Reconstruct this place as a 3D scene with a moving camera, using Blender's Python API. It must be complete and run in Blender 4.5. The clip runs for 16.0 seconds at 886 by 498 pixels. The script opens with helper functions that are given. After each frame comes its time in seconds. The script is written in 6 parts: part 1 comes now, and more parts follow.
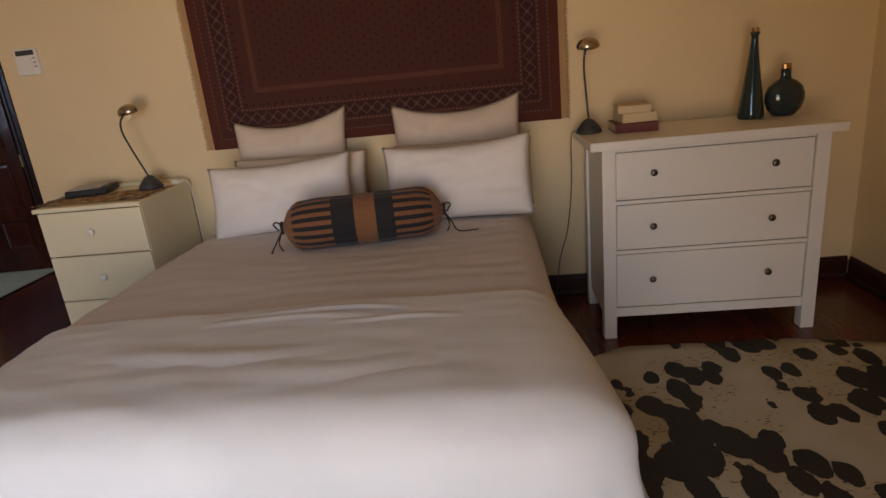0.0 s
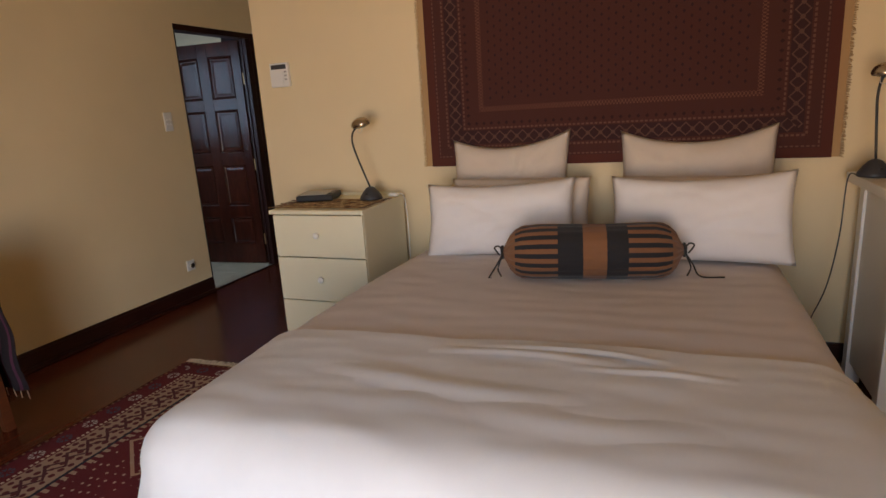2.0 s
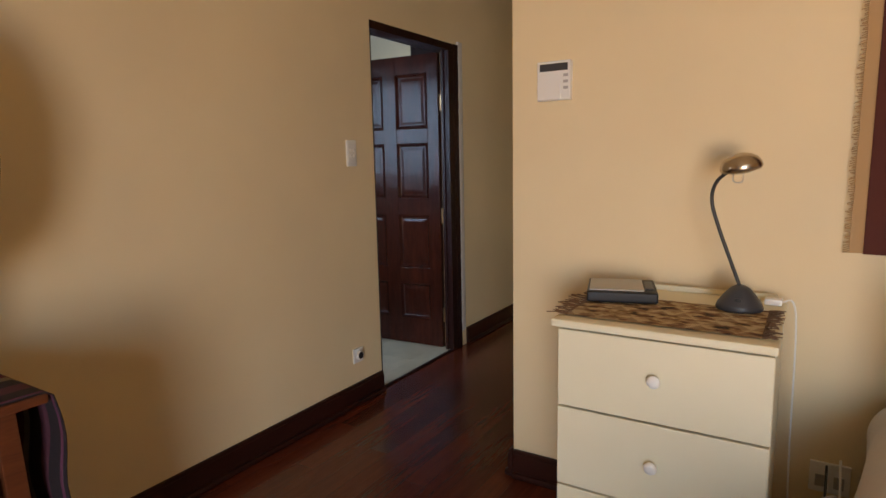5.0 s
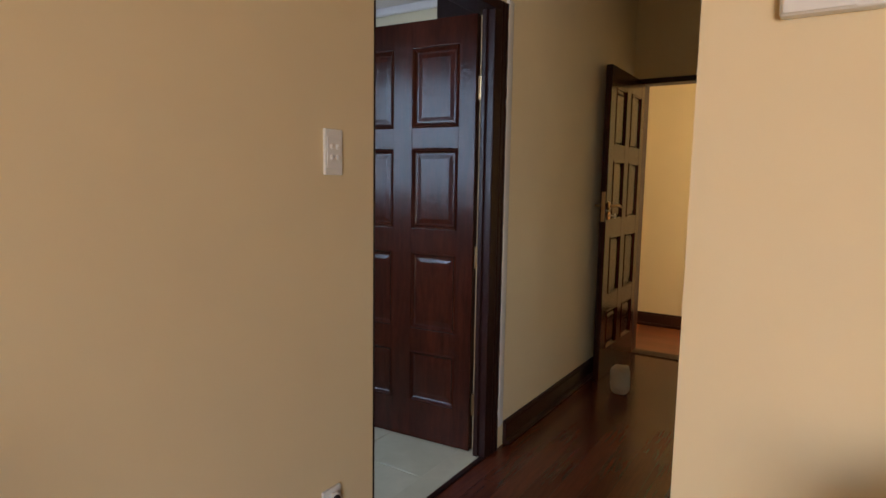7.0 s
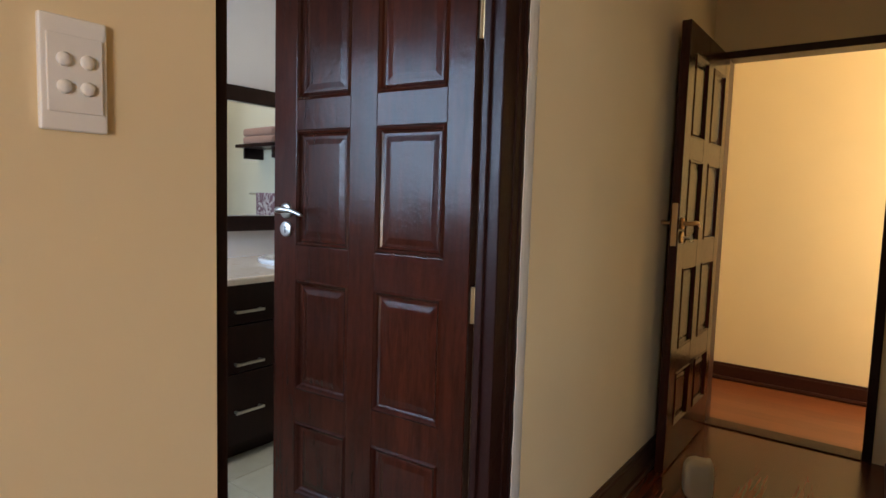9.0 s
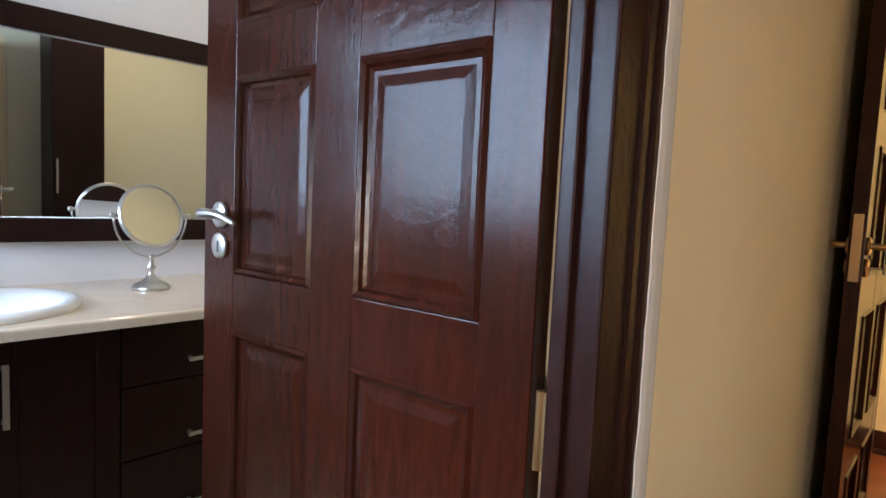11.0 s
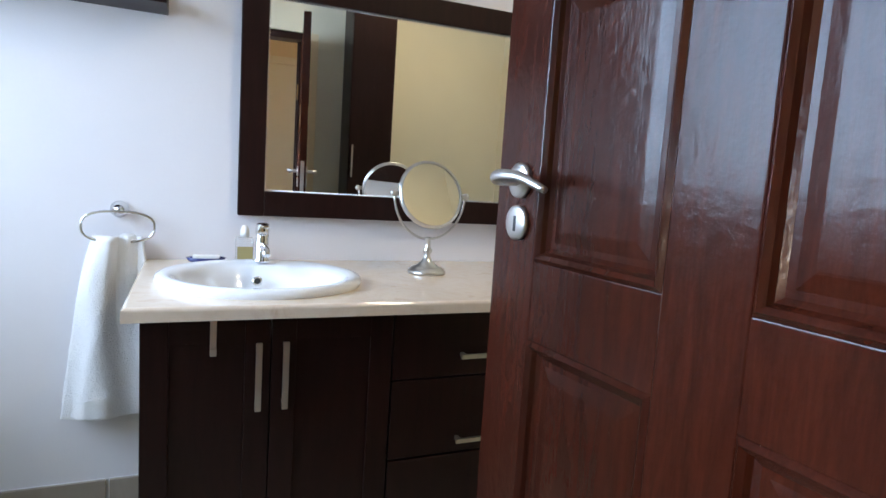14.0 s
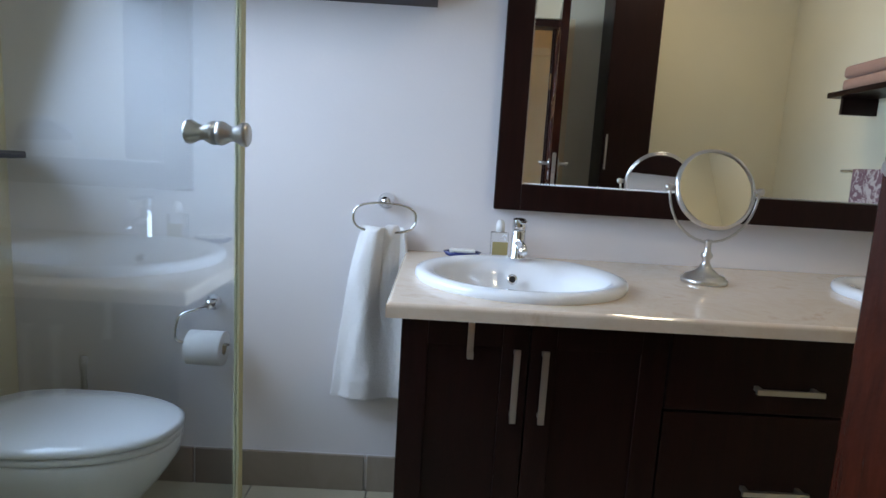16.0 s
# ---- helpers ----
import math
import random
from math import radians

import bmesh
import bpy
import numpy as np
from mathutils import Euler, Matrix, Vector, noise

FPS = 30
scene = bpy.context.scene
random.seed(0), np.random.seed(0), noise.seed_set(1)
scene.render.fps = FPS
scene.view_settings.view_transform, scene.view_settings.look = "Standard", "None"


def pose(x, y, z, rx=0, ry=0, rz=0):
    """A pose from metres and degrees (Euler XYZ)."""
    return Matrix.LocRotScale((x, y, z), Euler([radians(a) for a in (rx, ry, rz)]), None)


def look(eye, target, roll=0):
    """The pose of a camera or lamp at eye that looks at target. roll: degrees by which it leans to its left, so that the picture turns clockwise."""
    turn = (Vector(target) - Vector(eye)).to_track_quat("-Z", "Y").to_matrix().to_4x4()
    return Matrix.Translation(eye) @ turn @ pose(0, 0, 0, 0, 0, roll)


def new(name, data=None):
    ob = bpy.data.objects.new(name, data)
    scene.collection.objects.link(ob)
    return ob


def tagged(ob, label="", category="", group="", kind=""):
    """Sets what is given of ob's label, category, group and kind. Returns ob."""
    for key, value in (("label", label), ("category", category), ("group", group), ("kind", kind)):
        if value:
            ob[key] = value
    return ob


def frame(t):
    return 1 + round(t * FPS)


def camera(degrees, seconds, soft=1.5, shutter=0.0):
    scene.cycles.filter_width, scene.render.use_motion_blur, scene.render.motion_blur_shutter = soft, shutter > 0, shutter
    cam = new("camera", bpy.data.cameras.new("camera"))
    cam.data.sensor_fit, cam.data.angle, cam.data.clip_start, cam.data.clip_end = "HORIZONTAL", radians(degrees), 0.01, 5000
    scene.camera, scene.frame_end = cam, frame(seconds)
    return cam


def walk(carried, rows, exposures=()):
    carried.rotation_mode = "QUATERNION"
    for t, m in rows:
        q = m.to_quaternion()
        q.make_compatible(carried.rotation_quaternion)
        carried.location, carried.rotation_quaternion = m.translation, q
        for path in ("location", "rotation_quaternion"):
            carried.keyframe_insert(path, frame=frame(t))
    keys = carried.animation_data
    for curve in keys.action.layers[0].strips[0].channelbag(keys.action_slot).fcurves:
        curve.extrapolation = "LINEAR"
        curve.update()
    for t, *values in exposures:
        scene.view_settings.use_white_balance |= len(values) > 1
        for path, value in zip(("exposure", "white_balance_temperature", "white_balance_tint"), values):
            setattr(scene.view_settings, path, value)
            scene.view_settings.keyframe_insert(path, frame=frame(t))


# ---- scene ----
cam = camera(73.9, 16.0)
PATH = [
    (0, (-0.035, -0.078, 1.371), (-0.215, 1.822, 0.772), -5.8),
    (0.5, (-0.038, -0.053, 1.372), (-0.359, 1.838, 0.804), -5.4),
    (1, (-0.069, -0.026, 1.402), (-0.568, 1.829, 0.844), -5.0),
    (1.5, (-0.173, 0.01, 1.37), (-0.8, 1.839, 0.858), -4.3),
    (2, (-0.329, 0.054, 1.36), (-1.035, 1.865, 0.888), -3.6),
    (2.5, (-0.52, 0.184, 1.354), (-1.301, 1.974, 0.92), -3.0),
    (3, (-0.755, 0.359, 1.358), (-1.62, 2.118, 0.959), -2.5),
    (3.5, (-0.989, 0.504, 1.362), (-1.922, 2.235, 1.001), -2.1),
    (4, (-1.237, 0.675, 1.34), (-2.215, 2.389, 1.011), -1.7),
    (4.5, (-1.479, 0.89, 1.332), (-2.493, 2.585, 1.021), -1.4),
    (5, (-1.731, 1.102, 1.325), (-2.776, 2.781, 1.025), -1.2),
    (7.5, (-2.645, 2.446, 1.262), (-3.736, 4.109, 1.056), 1.6),
    (8, (-2.727, 2.68, 1.24), (-3.857, 4.319, 1.053), 1.7),
    (10.3, (-3.336, 3.727, 1.226), (-4.584, 5.28, 1.057), 2.3),
    (10.5, (-3.377, 3.776, 1.222), (-4.642, 5.317, 1.056), 2.4),
    (11, (-3.472, 3.892, 1.223), (-4.803, 5.375, 1.059), 2.7),
    (11.5, (-3.548, 3.932, 1.205), (-4.957, 5.341, 1.034), 2.8),
    (12, (-3.6, 3.949, 1.195), (-5.097, 5.262, 1.014), 3.0),
    (12.5, (-3.629, 3.975, 1.187), (-5.2, 5.198, 0.998), 3.2),
    (13, (-3.666, 3.995, 1.178), (-5.32, 5.102, 0.981), 3.4),
    (13.5, (-3.739, 4.012, 1.163), (-5.468, 4.994, 0.955), 3.5),
    (14, (-3.835, 4.023, 1.164), (-5.657, 4.816, 0.939), 3.7),
    (14.5, (-3.903, 4.017, 1.164), (-5.792, 4.629, 0.922), 3.8),
    (15, (-3.94, 4.004, 1.159), (-5.878, 4.425, 0.902), 3.6),
    (15.5, (-3.98, 4.001, 1.154), (-5.947, 4.24, 0.881), 3.6),
    (16, (-4.012, 3.987, 1.157), (-5.989, 4.017, 0.859), 3.4),
]
walk(cam, [(t, look(eye, target, roll)) for t, eye, target, roll in PATH],
     [(0, -0.62), (2, -0.32), (3.5, -0.02), (5, 0.12), (8, 0.48), (10.5, 1.20), (11, 1.30), (12.5, 1.48), (14, 1.32), (15, 1.05), (16, 0.68)])

# ---- world and light ----
world = bpy.data.worlds.new("world")
scene.world = world
world.use_nodes = True
wn = world.node_tree
sky = wn.nodes.new("ShaderNodeTexSky")
sky.sky_type = "NISHITA"
sky.sun_disc = False
sky.sun_elevation = radians(38)
sky.sun_rotation = radians(29)
wn.links.new(sky.outputs[0], wn.nodes["Background"].inputs[0])
wn.nodes["Background"].inputs[1].default_value = 0.12

sun_data = bpy.data.lights.new("sun", "SUN")
sun_data.energy, sun_data.angle, sun_data.color = 2.5, radians(0.5), (1.0, 0.93, 0.82)
sun = new("sun", sun_data)
sun.matrix_world = look((0, 0, 20), (-5.0, -9.0, 6.0))


def area_lamp(name, eye, target, width, height, watts, colour, spread=180):
    data = bpy.data.lights.new(name, "AREA")
    data.shape, data.size, data.size_y = "RECTANGLE", width, height
    data.energy, data.color, data.spread = watts, colour, radians(spread)
    ob = new(name, data)
    ob.matrix_world = look(eye, target)
    return ob


# the bedroom's garden door: cool sky from above, warm light off the sunlit ground from below
area_lamp("garden_sky", (-0.45, -1.72, 1.15), (-1.40, 0.7, -0.10), 1.4, 1.7, 52, (0.53, 0.74, 1.0), 118)
area_lamp("garden_ground", (-0.45, -1.70, 0.75), (-0.85, 0.6, 1.95), 1.4, 1.1, 42, (1.0, 0.60, 0.24), 122)
# the bathroom window
area_lamp("bath_sky", (-5.13, 2.655, 1.62), (-4.98, 4.8, 0.9), 1.34, 0.95, 16.5, (0.56, 0.73, 1.0), 125)
# the bathroom ceiling lamp
area_lamp("bath_lamp", (-4.75, 5.12, 2.585), (-4.75, 5.12, 0), 0.13, 0.13, 3.6, (1.0, 0.82, 0.56))
# added fill lamp in the passage behind the second door; its source is unseen
area_lamp("passage_fill", (-1.3, 7.2, 1.5), (-4.0, 7.4, 1.1), 0.8, 1.5, 37, (1.0, 0.90, 0.70))


# ---- materials ----
class N:
    """A value in a node tree, with arithmetic."""
    tree = None

    def __init__(self, socket):
        self.s = socket

    @staticmethod
    def op(kind, *args):
        node = N.tree.nodes.new("ShaderNodeMath")
        node.operation = kind
        for i, a in enumerate(args):
            if isinstance(a, N):
                N.tree.links.new(a.s, node.inputs[i])
            else:
                node.inputs[i].default_value = a
        return N(node.outputs[0])

    def __add__(self, o): return N.op("ADD", self, o)
    def __radd__(self, o): return N.op("ADD", o, self)
    def __sub__(self, o): return N.op("SUBTRACT", self, o)
    def __rsub__(self, o): return N.op("SUBTRACT", o, self)
    def __mul__(self, o): return N.op("MULTIPLY", self, o)
    def __rmul__(self, o): return N.op("MULTIPLY", o, self)
    def __truediv__(self, o): return N.op("DIVIDE", self, o)
    def __gt__(self, o): return N.op("GREATER_THAN", self, o)
    def __lt__(self, o): return N.op("LESS_THAN", self, o)
    def abs(self): return N.op("ABSOLUTE", self)
    def min(self, o): return N.op("MINIMUM", self, o)
    def max(self, o): return N.op("MAXIMUM", self, o)
    def fract(self): return N.op("FRACT", self)
    def floor(self): return N.op("FLOOR", self)
    def tri(self): return (self.fract() - 0.5).abs() * 2.0
    def between(self, a, b): return (self > a) * (self < b)


class Mat:
    """A principled material and a few nodes to feed it."""

    def __init__(self, name, colour=(0.5, 0.5, 0.5), rough=0.5, metal=0.0, **kw):
        self.m = bpy.data.materials.new(name)
        self.m.use_nodes = True
        self.t = self.m.node_tree
        self.b = self.t.nodes["Principled BSDF"]
        self.b.inputs["Base Color"].default_value = (*colour, 1)
        self.b.inputs["Roughness"].default_value = rough
        self.b.inputs["Metallic"].default_value = metal
        for k, v in kw.items():
            self.b.inputs[k.replace("_", " ")].default_value = v
        N.tree = self.t

    def node(self, kind, **kw):
        n = self.t.nodes.new(kind)
        for k, v in kw.items():
            n.inputs[k.replace("_", " ")].default_value = v
        return n

    def coords(self, scale=(1, 1, 1), which="Object"):
        tc = self.t.nodes.new("ShaderNodeTexCoord")
        mp = self.t.nodes.new("ShaderNodeMapping")
        mp.inputs["Scale"].default_value = scale
        self.t.links.new(tc.outputs[which], mp.inputs[0])
        return mp.outputs[0]

    def xyz(self, which="Object"):
        N.tree = self.t
        sp = self.t.nodes.new("ShaderNodeSeparateXYZ")
        self.t.links.new(self.coords((1, 1, 1), which), sp.inputs[0])
        return N(sp.outputs[0]), N(sp.outputs[1]), N(sp.outputs[2])

    def noise(self, scale=5, stretch=(1, 1, 1), detail=4, rough=0.55, dist=0.0):
        n = self.node("ShaderNodeTexNoise", Scale=scale, Detail=detail, Roughness=rough, Distortion=dist)
        self.t.links.new(self.coords(stretch), n.inputs["Vector"])
        return N(n.outputs[0])

    def ramp(self, fac, stops):
        r = self.t.nodes.new("ShaderNodeValToRGB")
        while len(r.color_ramp.elements) < len(stops):
            r.color_ramp.elements.new(0.5)
        for e, (p, c) in zip(r.color_ramp.elements, stops):
            e.position, e.color = p, (*c, 1)
        self.t.links.new(fac.s, r.inputs[0])
        return r.outputs[0]

    def mix(self, fac, a, b, blend="MIX"):
        n = self.t.nodes.new("ShaderNodeMix")
        n.data_type, n.blend_type = "RGBA", blend
        for v, i in ((fac, 0), (a, 6), (b, 7)):
            if isinstance(v, N):
                self.t.links.new(v.s, n.inputs[i])
            elif isinstance(v, (int, float)):
                n.inputs[i].default_value = v
            elif isinstance(v, tuple):
                n.inputs[i].default_value = (*v, 1)
            else:
                self.t.links.new(v, n.inputs[i])
        return n.outputs[2]

    def colour(self, out):
        self.t.links.new(out, self.b.inputs["Base Color"])
        return self

    def rough(self, val, lo, hi):
        n = self.t.nodes.new("ShaderNodeMapRange")
        n.inputs[3].default_value, n.inputs[4].default_value = lo, hi
        self.t.links.new(val.s, n.inputs[0])
        self.t.links.new(n.outputs[0], self.b.inputs["Roughness"])
        return self

    def bump(self, val, strength=0.2, distance=0.002):
        n = self.node("ShaderNodeBump", Strength=strength, Distance=distance)
        self.t.links.new(val.s, n.inputs["Height"])
        self.t.links.new(n.outputs[0], self.b.inputs["Normal"])
        return self


def paint(name, colour, rough=0.75, spread=0.05, bump=0.12):
    m = Mat(name, colour, rough)
    big, fine = m.noise(1.3, detail=3), m.noise(90, detail=3)
    lo = tuple(c * (1 - spread) for c in colour)
    hi = tuple(min(1, c * (1 + spread * 0.6)) for c in colour)
    m.colour(m.ramp(big, [(0.3, lo), (0.7, hi)]))
    m.rough(m.noise(7), rough - 0.08, rough + 0.06)
    m.bump(fine * 0.6 + m.noise(14) * 0.8, bump, 0.0025)
    return m.m


def wood(name, dark, light, grain=(1, 1, 12), rough=(0.25, 0.45), scale=6.0, bump=0.15, coat=0.0, spec=0.4, blotch=0.0):
    m = Mat(name, light, 0.4)
    if coat:
        m.b.inputs["Coat Weight"].default_value = coat
        m.b.inputs["Coat Roughness"].default_value = 0.16
    inv = tuple(1.0 if g == min(grain) else g for g in grain)
    g1 = m.noise(scale, inv, 6, 0.65, 0.6)
    g2 = m.noise(scale * 5, inv, 3, 0.6)
    mid = tuple((a + b) / 2 for a, b in zip(dark, light))
    base = m.ramp(g1 * 0.75 + g2 * 0.25, [(0.2, dark), (0.5, mid), (0.82, light)])
    blot = m.noise(2.2, detail=3)
    m.colour(m.mix(blot * 0.5, base, dark))
    if blotch:
        worn = m.noise(5.5, (1, 1, 0.35), 4, 0.5, 0.3)
        m.colour(m.mix((worn * 2.0 - 0.6) * blotch, m.mix(blot * 0.5, base, dark), dark))
    m.rough(m.noise(9, detail=4), *rough)
    m.bump(g2 * 0.25 + m.noise(55, detail=2) * 0.7 + m.noise(18, detail=2) * 0.6, bump, 0.0015)
    m.b.inputs["Specular IOR Level"].default_value = spec
    return m.m


def cloth(name, colour, rough=0.9, weave=420, spread=0.06, bump=0.25):
    m = Mat(name, colour, rough)
    m.b.inputs["Sheen Weight"].default_value = 0.15
    big = m.noise(3.5, detail=4)
    lo = tuple(c * (1 - spread) for c in colour)
    m.colour(m.ramp(big, [(0.3, lo), (0.7, colour)]))
    x, y, z = m.xyz()
    w = (x * weave).tri() * 0.5 + (y * weave).tri() * 0.5 + m.noise(60, detail=3) * 1.4
    m.bump(w, bump, 0.0012)
    return m.m


def metal(name, colour, rough=(0.12, 0.25)):
    m = Mat(name, colour, rough[0], 1.0)
    m.rough(m.noise(30, detail=3), *rough)
    return m.m


YELLOW = paint("wall_paint_yellow", (0.80, 0.65, 0.40))
BATHWHITE = paint("bath_paint_white", (0.81, 0.78, 0.785), 0.6)
BATHCREAM = paint("bath_paint_cream", (0.74, 0.68, 0.50), 0.6)
CEIL = paint("ceiling_paint", (0.80, 0.74, 0.60), 0.85)
PLASTER = paint("raw_plaster_strip", (0.78, 0.76, 0.74), 0.85, 0.08, 0.5)
DOORWOOD = wood("door_mahogany", (0.012, 0.0030, 0.0020), (0.092, 0.0185, 0.0075), (9, 9, 1), (0.12, 0.25), 5.0, 0.55, 0.0, 0.24, 0.7)
FRAMEWOOD = wood("frame_dark_wood", (0.012, 0.004, 0.0035), (0.036, 0.010, 0.007), (9, 9, 1), (0.26, 0.42), 5.0, 0.7, 0.0, 0.22)
BASEWOOD = wood("skirting_dark_wood", (0.018, 0.0055, 0.004), (0.050, 0.013, 0.009), (8, 1, 8), (0.25, 0.42), 5.0)
VANWOOD = wood("vanity_dark_wood", (0.008, 0.0032, 0.0028), (0.028, 0.009, 0.007), (8, 8, 1), (0.28, 0.42), 5.0, 0.08, 0.0, 0.18)
OAK = wood("table_red_oak", (0.06, 0.017, 0.007), (0.20, 0.060, 0.020), (8, 1, 8), (0.25, 0.42), 7.0)
WHITELAC = paint("dresser_white_lacquer", (0.78, 0.76, 0.72), 0.38, 0.03, 0.04)
CREAMLAC = paint("nightstand_cream_lacquer", (0.80, 0.73, 0.52), 0.42, 0.04, 0.05)
SHEET = cloth("sheet_taupe", (0.61, 0.555, 0.535))
THROW = cloth("throw_white", (0.70, 0.71, 0.735), weave=1400, spread=0.10, bump=0.20)
PILLOWW = cloth("pillow_white", (0.80, 0.76, 0.74))
PILLOWB = cloth("pillow_cream", (0.70, 0.60, 0.50))
TOWEL = Mat("towel_white", (0.84, 0.82, 0.80), 0.95, Sheen_Weight=0.3)
TOWEL.bump(TOWEL.noise(260, detail=2) + TOWEL.noise(45, detail=3) * 1.2, 0.9, 0.004)
TOWEL = TOWEL.m
BLACK = paint("black_plastic", (0.018, 0.018, 0.02), 0.4, 0.1)
DARKGREY = paint("dark_grey_plastic", (0.045, 0.047, 0.055), 0.42, 0.1)
WHITEPL = paint("white_plastic", (0.80, 0.78, 0.74), 0.35, 0.02, 0.02)
GREYPL = paint("grey_plastic", (0.42, 0.40, 0.38), 0.4, 0.03)
CHROME = metal("chrome", (0.82, 0.82, 0.83), (0.05, 0.12))
SATIN = metal("satin_steel", (0.62, 0.60, 0.57), (0.24, 0.36))
BRASS = metal("brass", (0.52, 0.34, 0.17), (0.25, 0.4))
PEWTER = metal("aged_pewter", (0.16, 0.14, 0.12), (0.3, 0.5))
LAMPMET = metal("lamp_champagne_metal", (0.50, 0.42, 0.33), (0.2, 0.32))
MIRROR = Mat("mirror_silver", (0.90, 0.91, 0.90), 0.015, 1.0).m
CERAMIC = Mat("white_ceramic", (0.82, 0.83, 0.84), 0.09, 0.0, Coat_Weight=0.4).m
PAPER = paint("toilet_paper", (0.85, 0.84, 0.82), 0.95, 0.03, 0.3)
STONE = paint("pale_doorstop_stone", (0.62, 0.55, 0.44), 0.9, 0.3, 0.9)
LEATHER = paint("book_maroon", (0.13, 0.025, 0.02), 0.6, 0.2)
BOOKCREAM = paint("book_cream", (0.62, 0.50, 0.30), 0.7, 0.15)
PAGES = paint("book_pages", (0.66, 0.56, 0.38), 0.9, 0.1, 0.5)
RIBBON = cloth("ribbon_black", (0.02, 0.017, 0.016))
SLATE = paint("sill_slate", (0.06, 0.06, 0.065), 0.5, 0.25)
LABEL = paint("bottle_label", (0.40, 0.33, 0.14), 0.6)
BLUE = paint("dish_blue", (0.02, 0.03, 0.14), 0.2, 0.1)
FRINGE = cloth("fringe_ivory", (0.60, 0.52, 0.38))
FRINGETAN = cloth("fringe_tan", (0.45, 0.28, 0.13))
GROUT = paint("grout_grey", (0.34, 0.31, 0.27), 0.95, 0.15, 0.4)
RED = paint("red_plastic", (0.5, 0.02, 0.02), 0.4)


def glass_material(name, tint, rough=0.0):
    m = Mat(name, tint, rough, 0.0)
    m.b.inputs["Transmission Weight"].default_value = 1.0
    m.b.inputs["IOR"].default_value = 1.45
    return m.m


GLASS = glass_material("clear_glass", (0.96, 0.985, 0.975))
SHOWERGLASS = glass_material("shower_glass_tinted", (0.85, 0.93, 0.975))
BLUEGLASS = Mat("dark_blue_green_glass", (0.012, 0.030, 0.038), 0.12, 0.0, Coat_Weight=0.5).m
CLEARPL = glass_material("clear_plastic", (0.93, 0.95, 0.96), 0.1)
SEAL = paint("shower_seal", (0.62, 0.60, 0.36), 0.35, 0.05)


def floor_wood(name, dark, light, plank, length, along, rough):
    """Boards: plank and length in metres; along is the axis that the boards follow."""
    m = Mat(name, light, 0.3)
    x, y, z = m.xyz()
    a, c = (x, y) if along == "x" else (y, x)
    row = (c / plank).floor()
    shift = (row * 0.377).fract()
    cell = (a / length + shift).floor()
    rnd = ((row * 12.9898 + cell * 78.233).fract() * 437.5).fract()
    joint = ((c / plank).fract() < 0.012).max((a / length + shift).fract() < 0.0014)
    g = m.noise(4.5, (1, 14, 1) if along == "x" else (14, 1, 1), 6, 0.65, 0.5)
    base = m.ramp(g * 0.7 + rnd * 0.3, [(0.25, dark), (0.75, light)])
    m.colour(m.mix(joint * 0.6, base, tuple(d * 0.5 for d in dark)))
    m.rough(m.noise(3, detail=5), *rough)
    m.bump(g * 0.3 + m.noise(50) * 0.2 - joint * 1.2, 0.12, 0.0015)
    return m.m


FLOORRED = floor_wood("floor_red_boards", (0.058, 0.0135, 0.007), (0.135, 0.031, 0.0145), 0.10, 1.1, "y", (0.16, 0.30))
FLOORPASS = floor_wood("floor_passage_boards", (0.10, 0.028, 0.010), (0.19, 0.058, 0.021), 0.125, 1.2, "x", (0.25, 0.38))


def tile_material(name, lo, hi, rough):
    m = Mat(name, hi, 0.3)
    info = m.t.nodes.new("ShaderNodeObjectInfo")
    v = m.noise(6, detail=5, dist=0.6) * 0.75 + N(info.outputs["Random"]) * 0.25
    m.colour(m.ramp(v, [(0.3, lo), (0.7, hi)]))
    m.rough(m.noise(12), *rough)
    m.bump(m.noise(40), 0.05, 0.001)
    return m.m


TILE = tile_material("floor_tile_cream", (0.44, 0.39, 0.27), (0.56, 0.50, 0.36), (0.25, 0.4))
SKIRTTILE = tile_material("skirting_tile_taupe", (0.27, 0.22, 0.17), (0.36, 0.30, 0.24), (0.3, 0.45))


def marble():
    m = Mat("worktop_cream_marble", (0.7, 0.6, 0.48), 0.12)
    v = m.noise(5, detail=8, rough=0.7, dist=1.6)
    f = m.noise(28, detail=5)
    base = m.ramp(v * 0.8 + f * 0.2, [(0.3, (0.56, 0.40, 0.27)), (0.46, (0.72, 0.60, 0.48)), (0.6, (0.68, 0.55, 0.42)), (0.75, (0.79, 0.70, 0.60))])
    m.colour(base)
    m.rough(f, 0.06, 0.16)
    return m.m


MARBLE = marble()


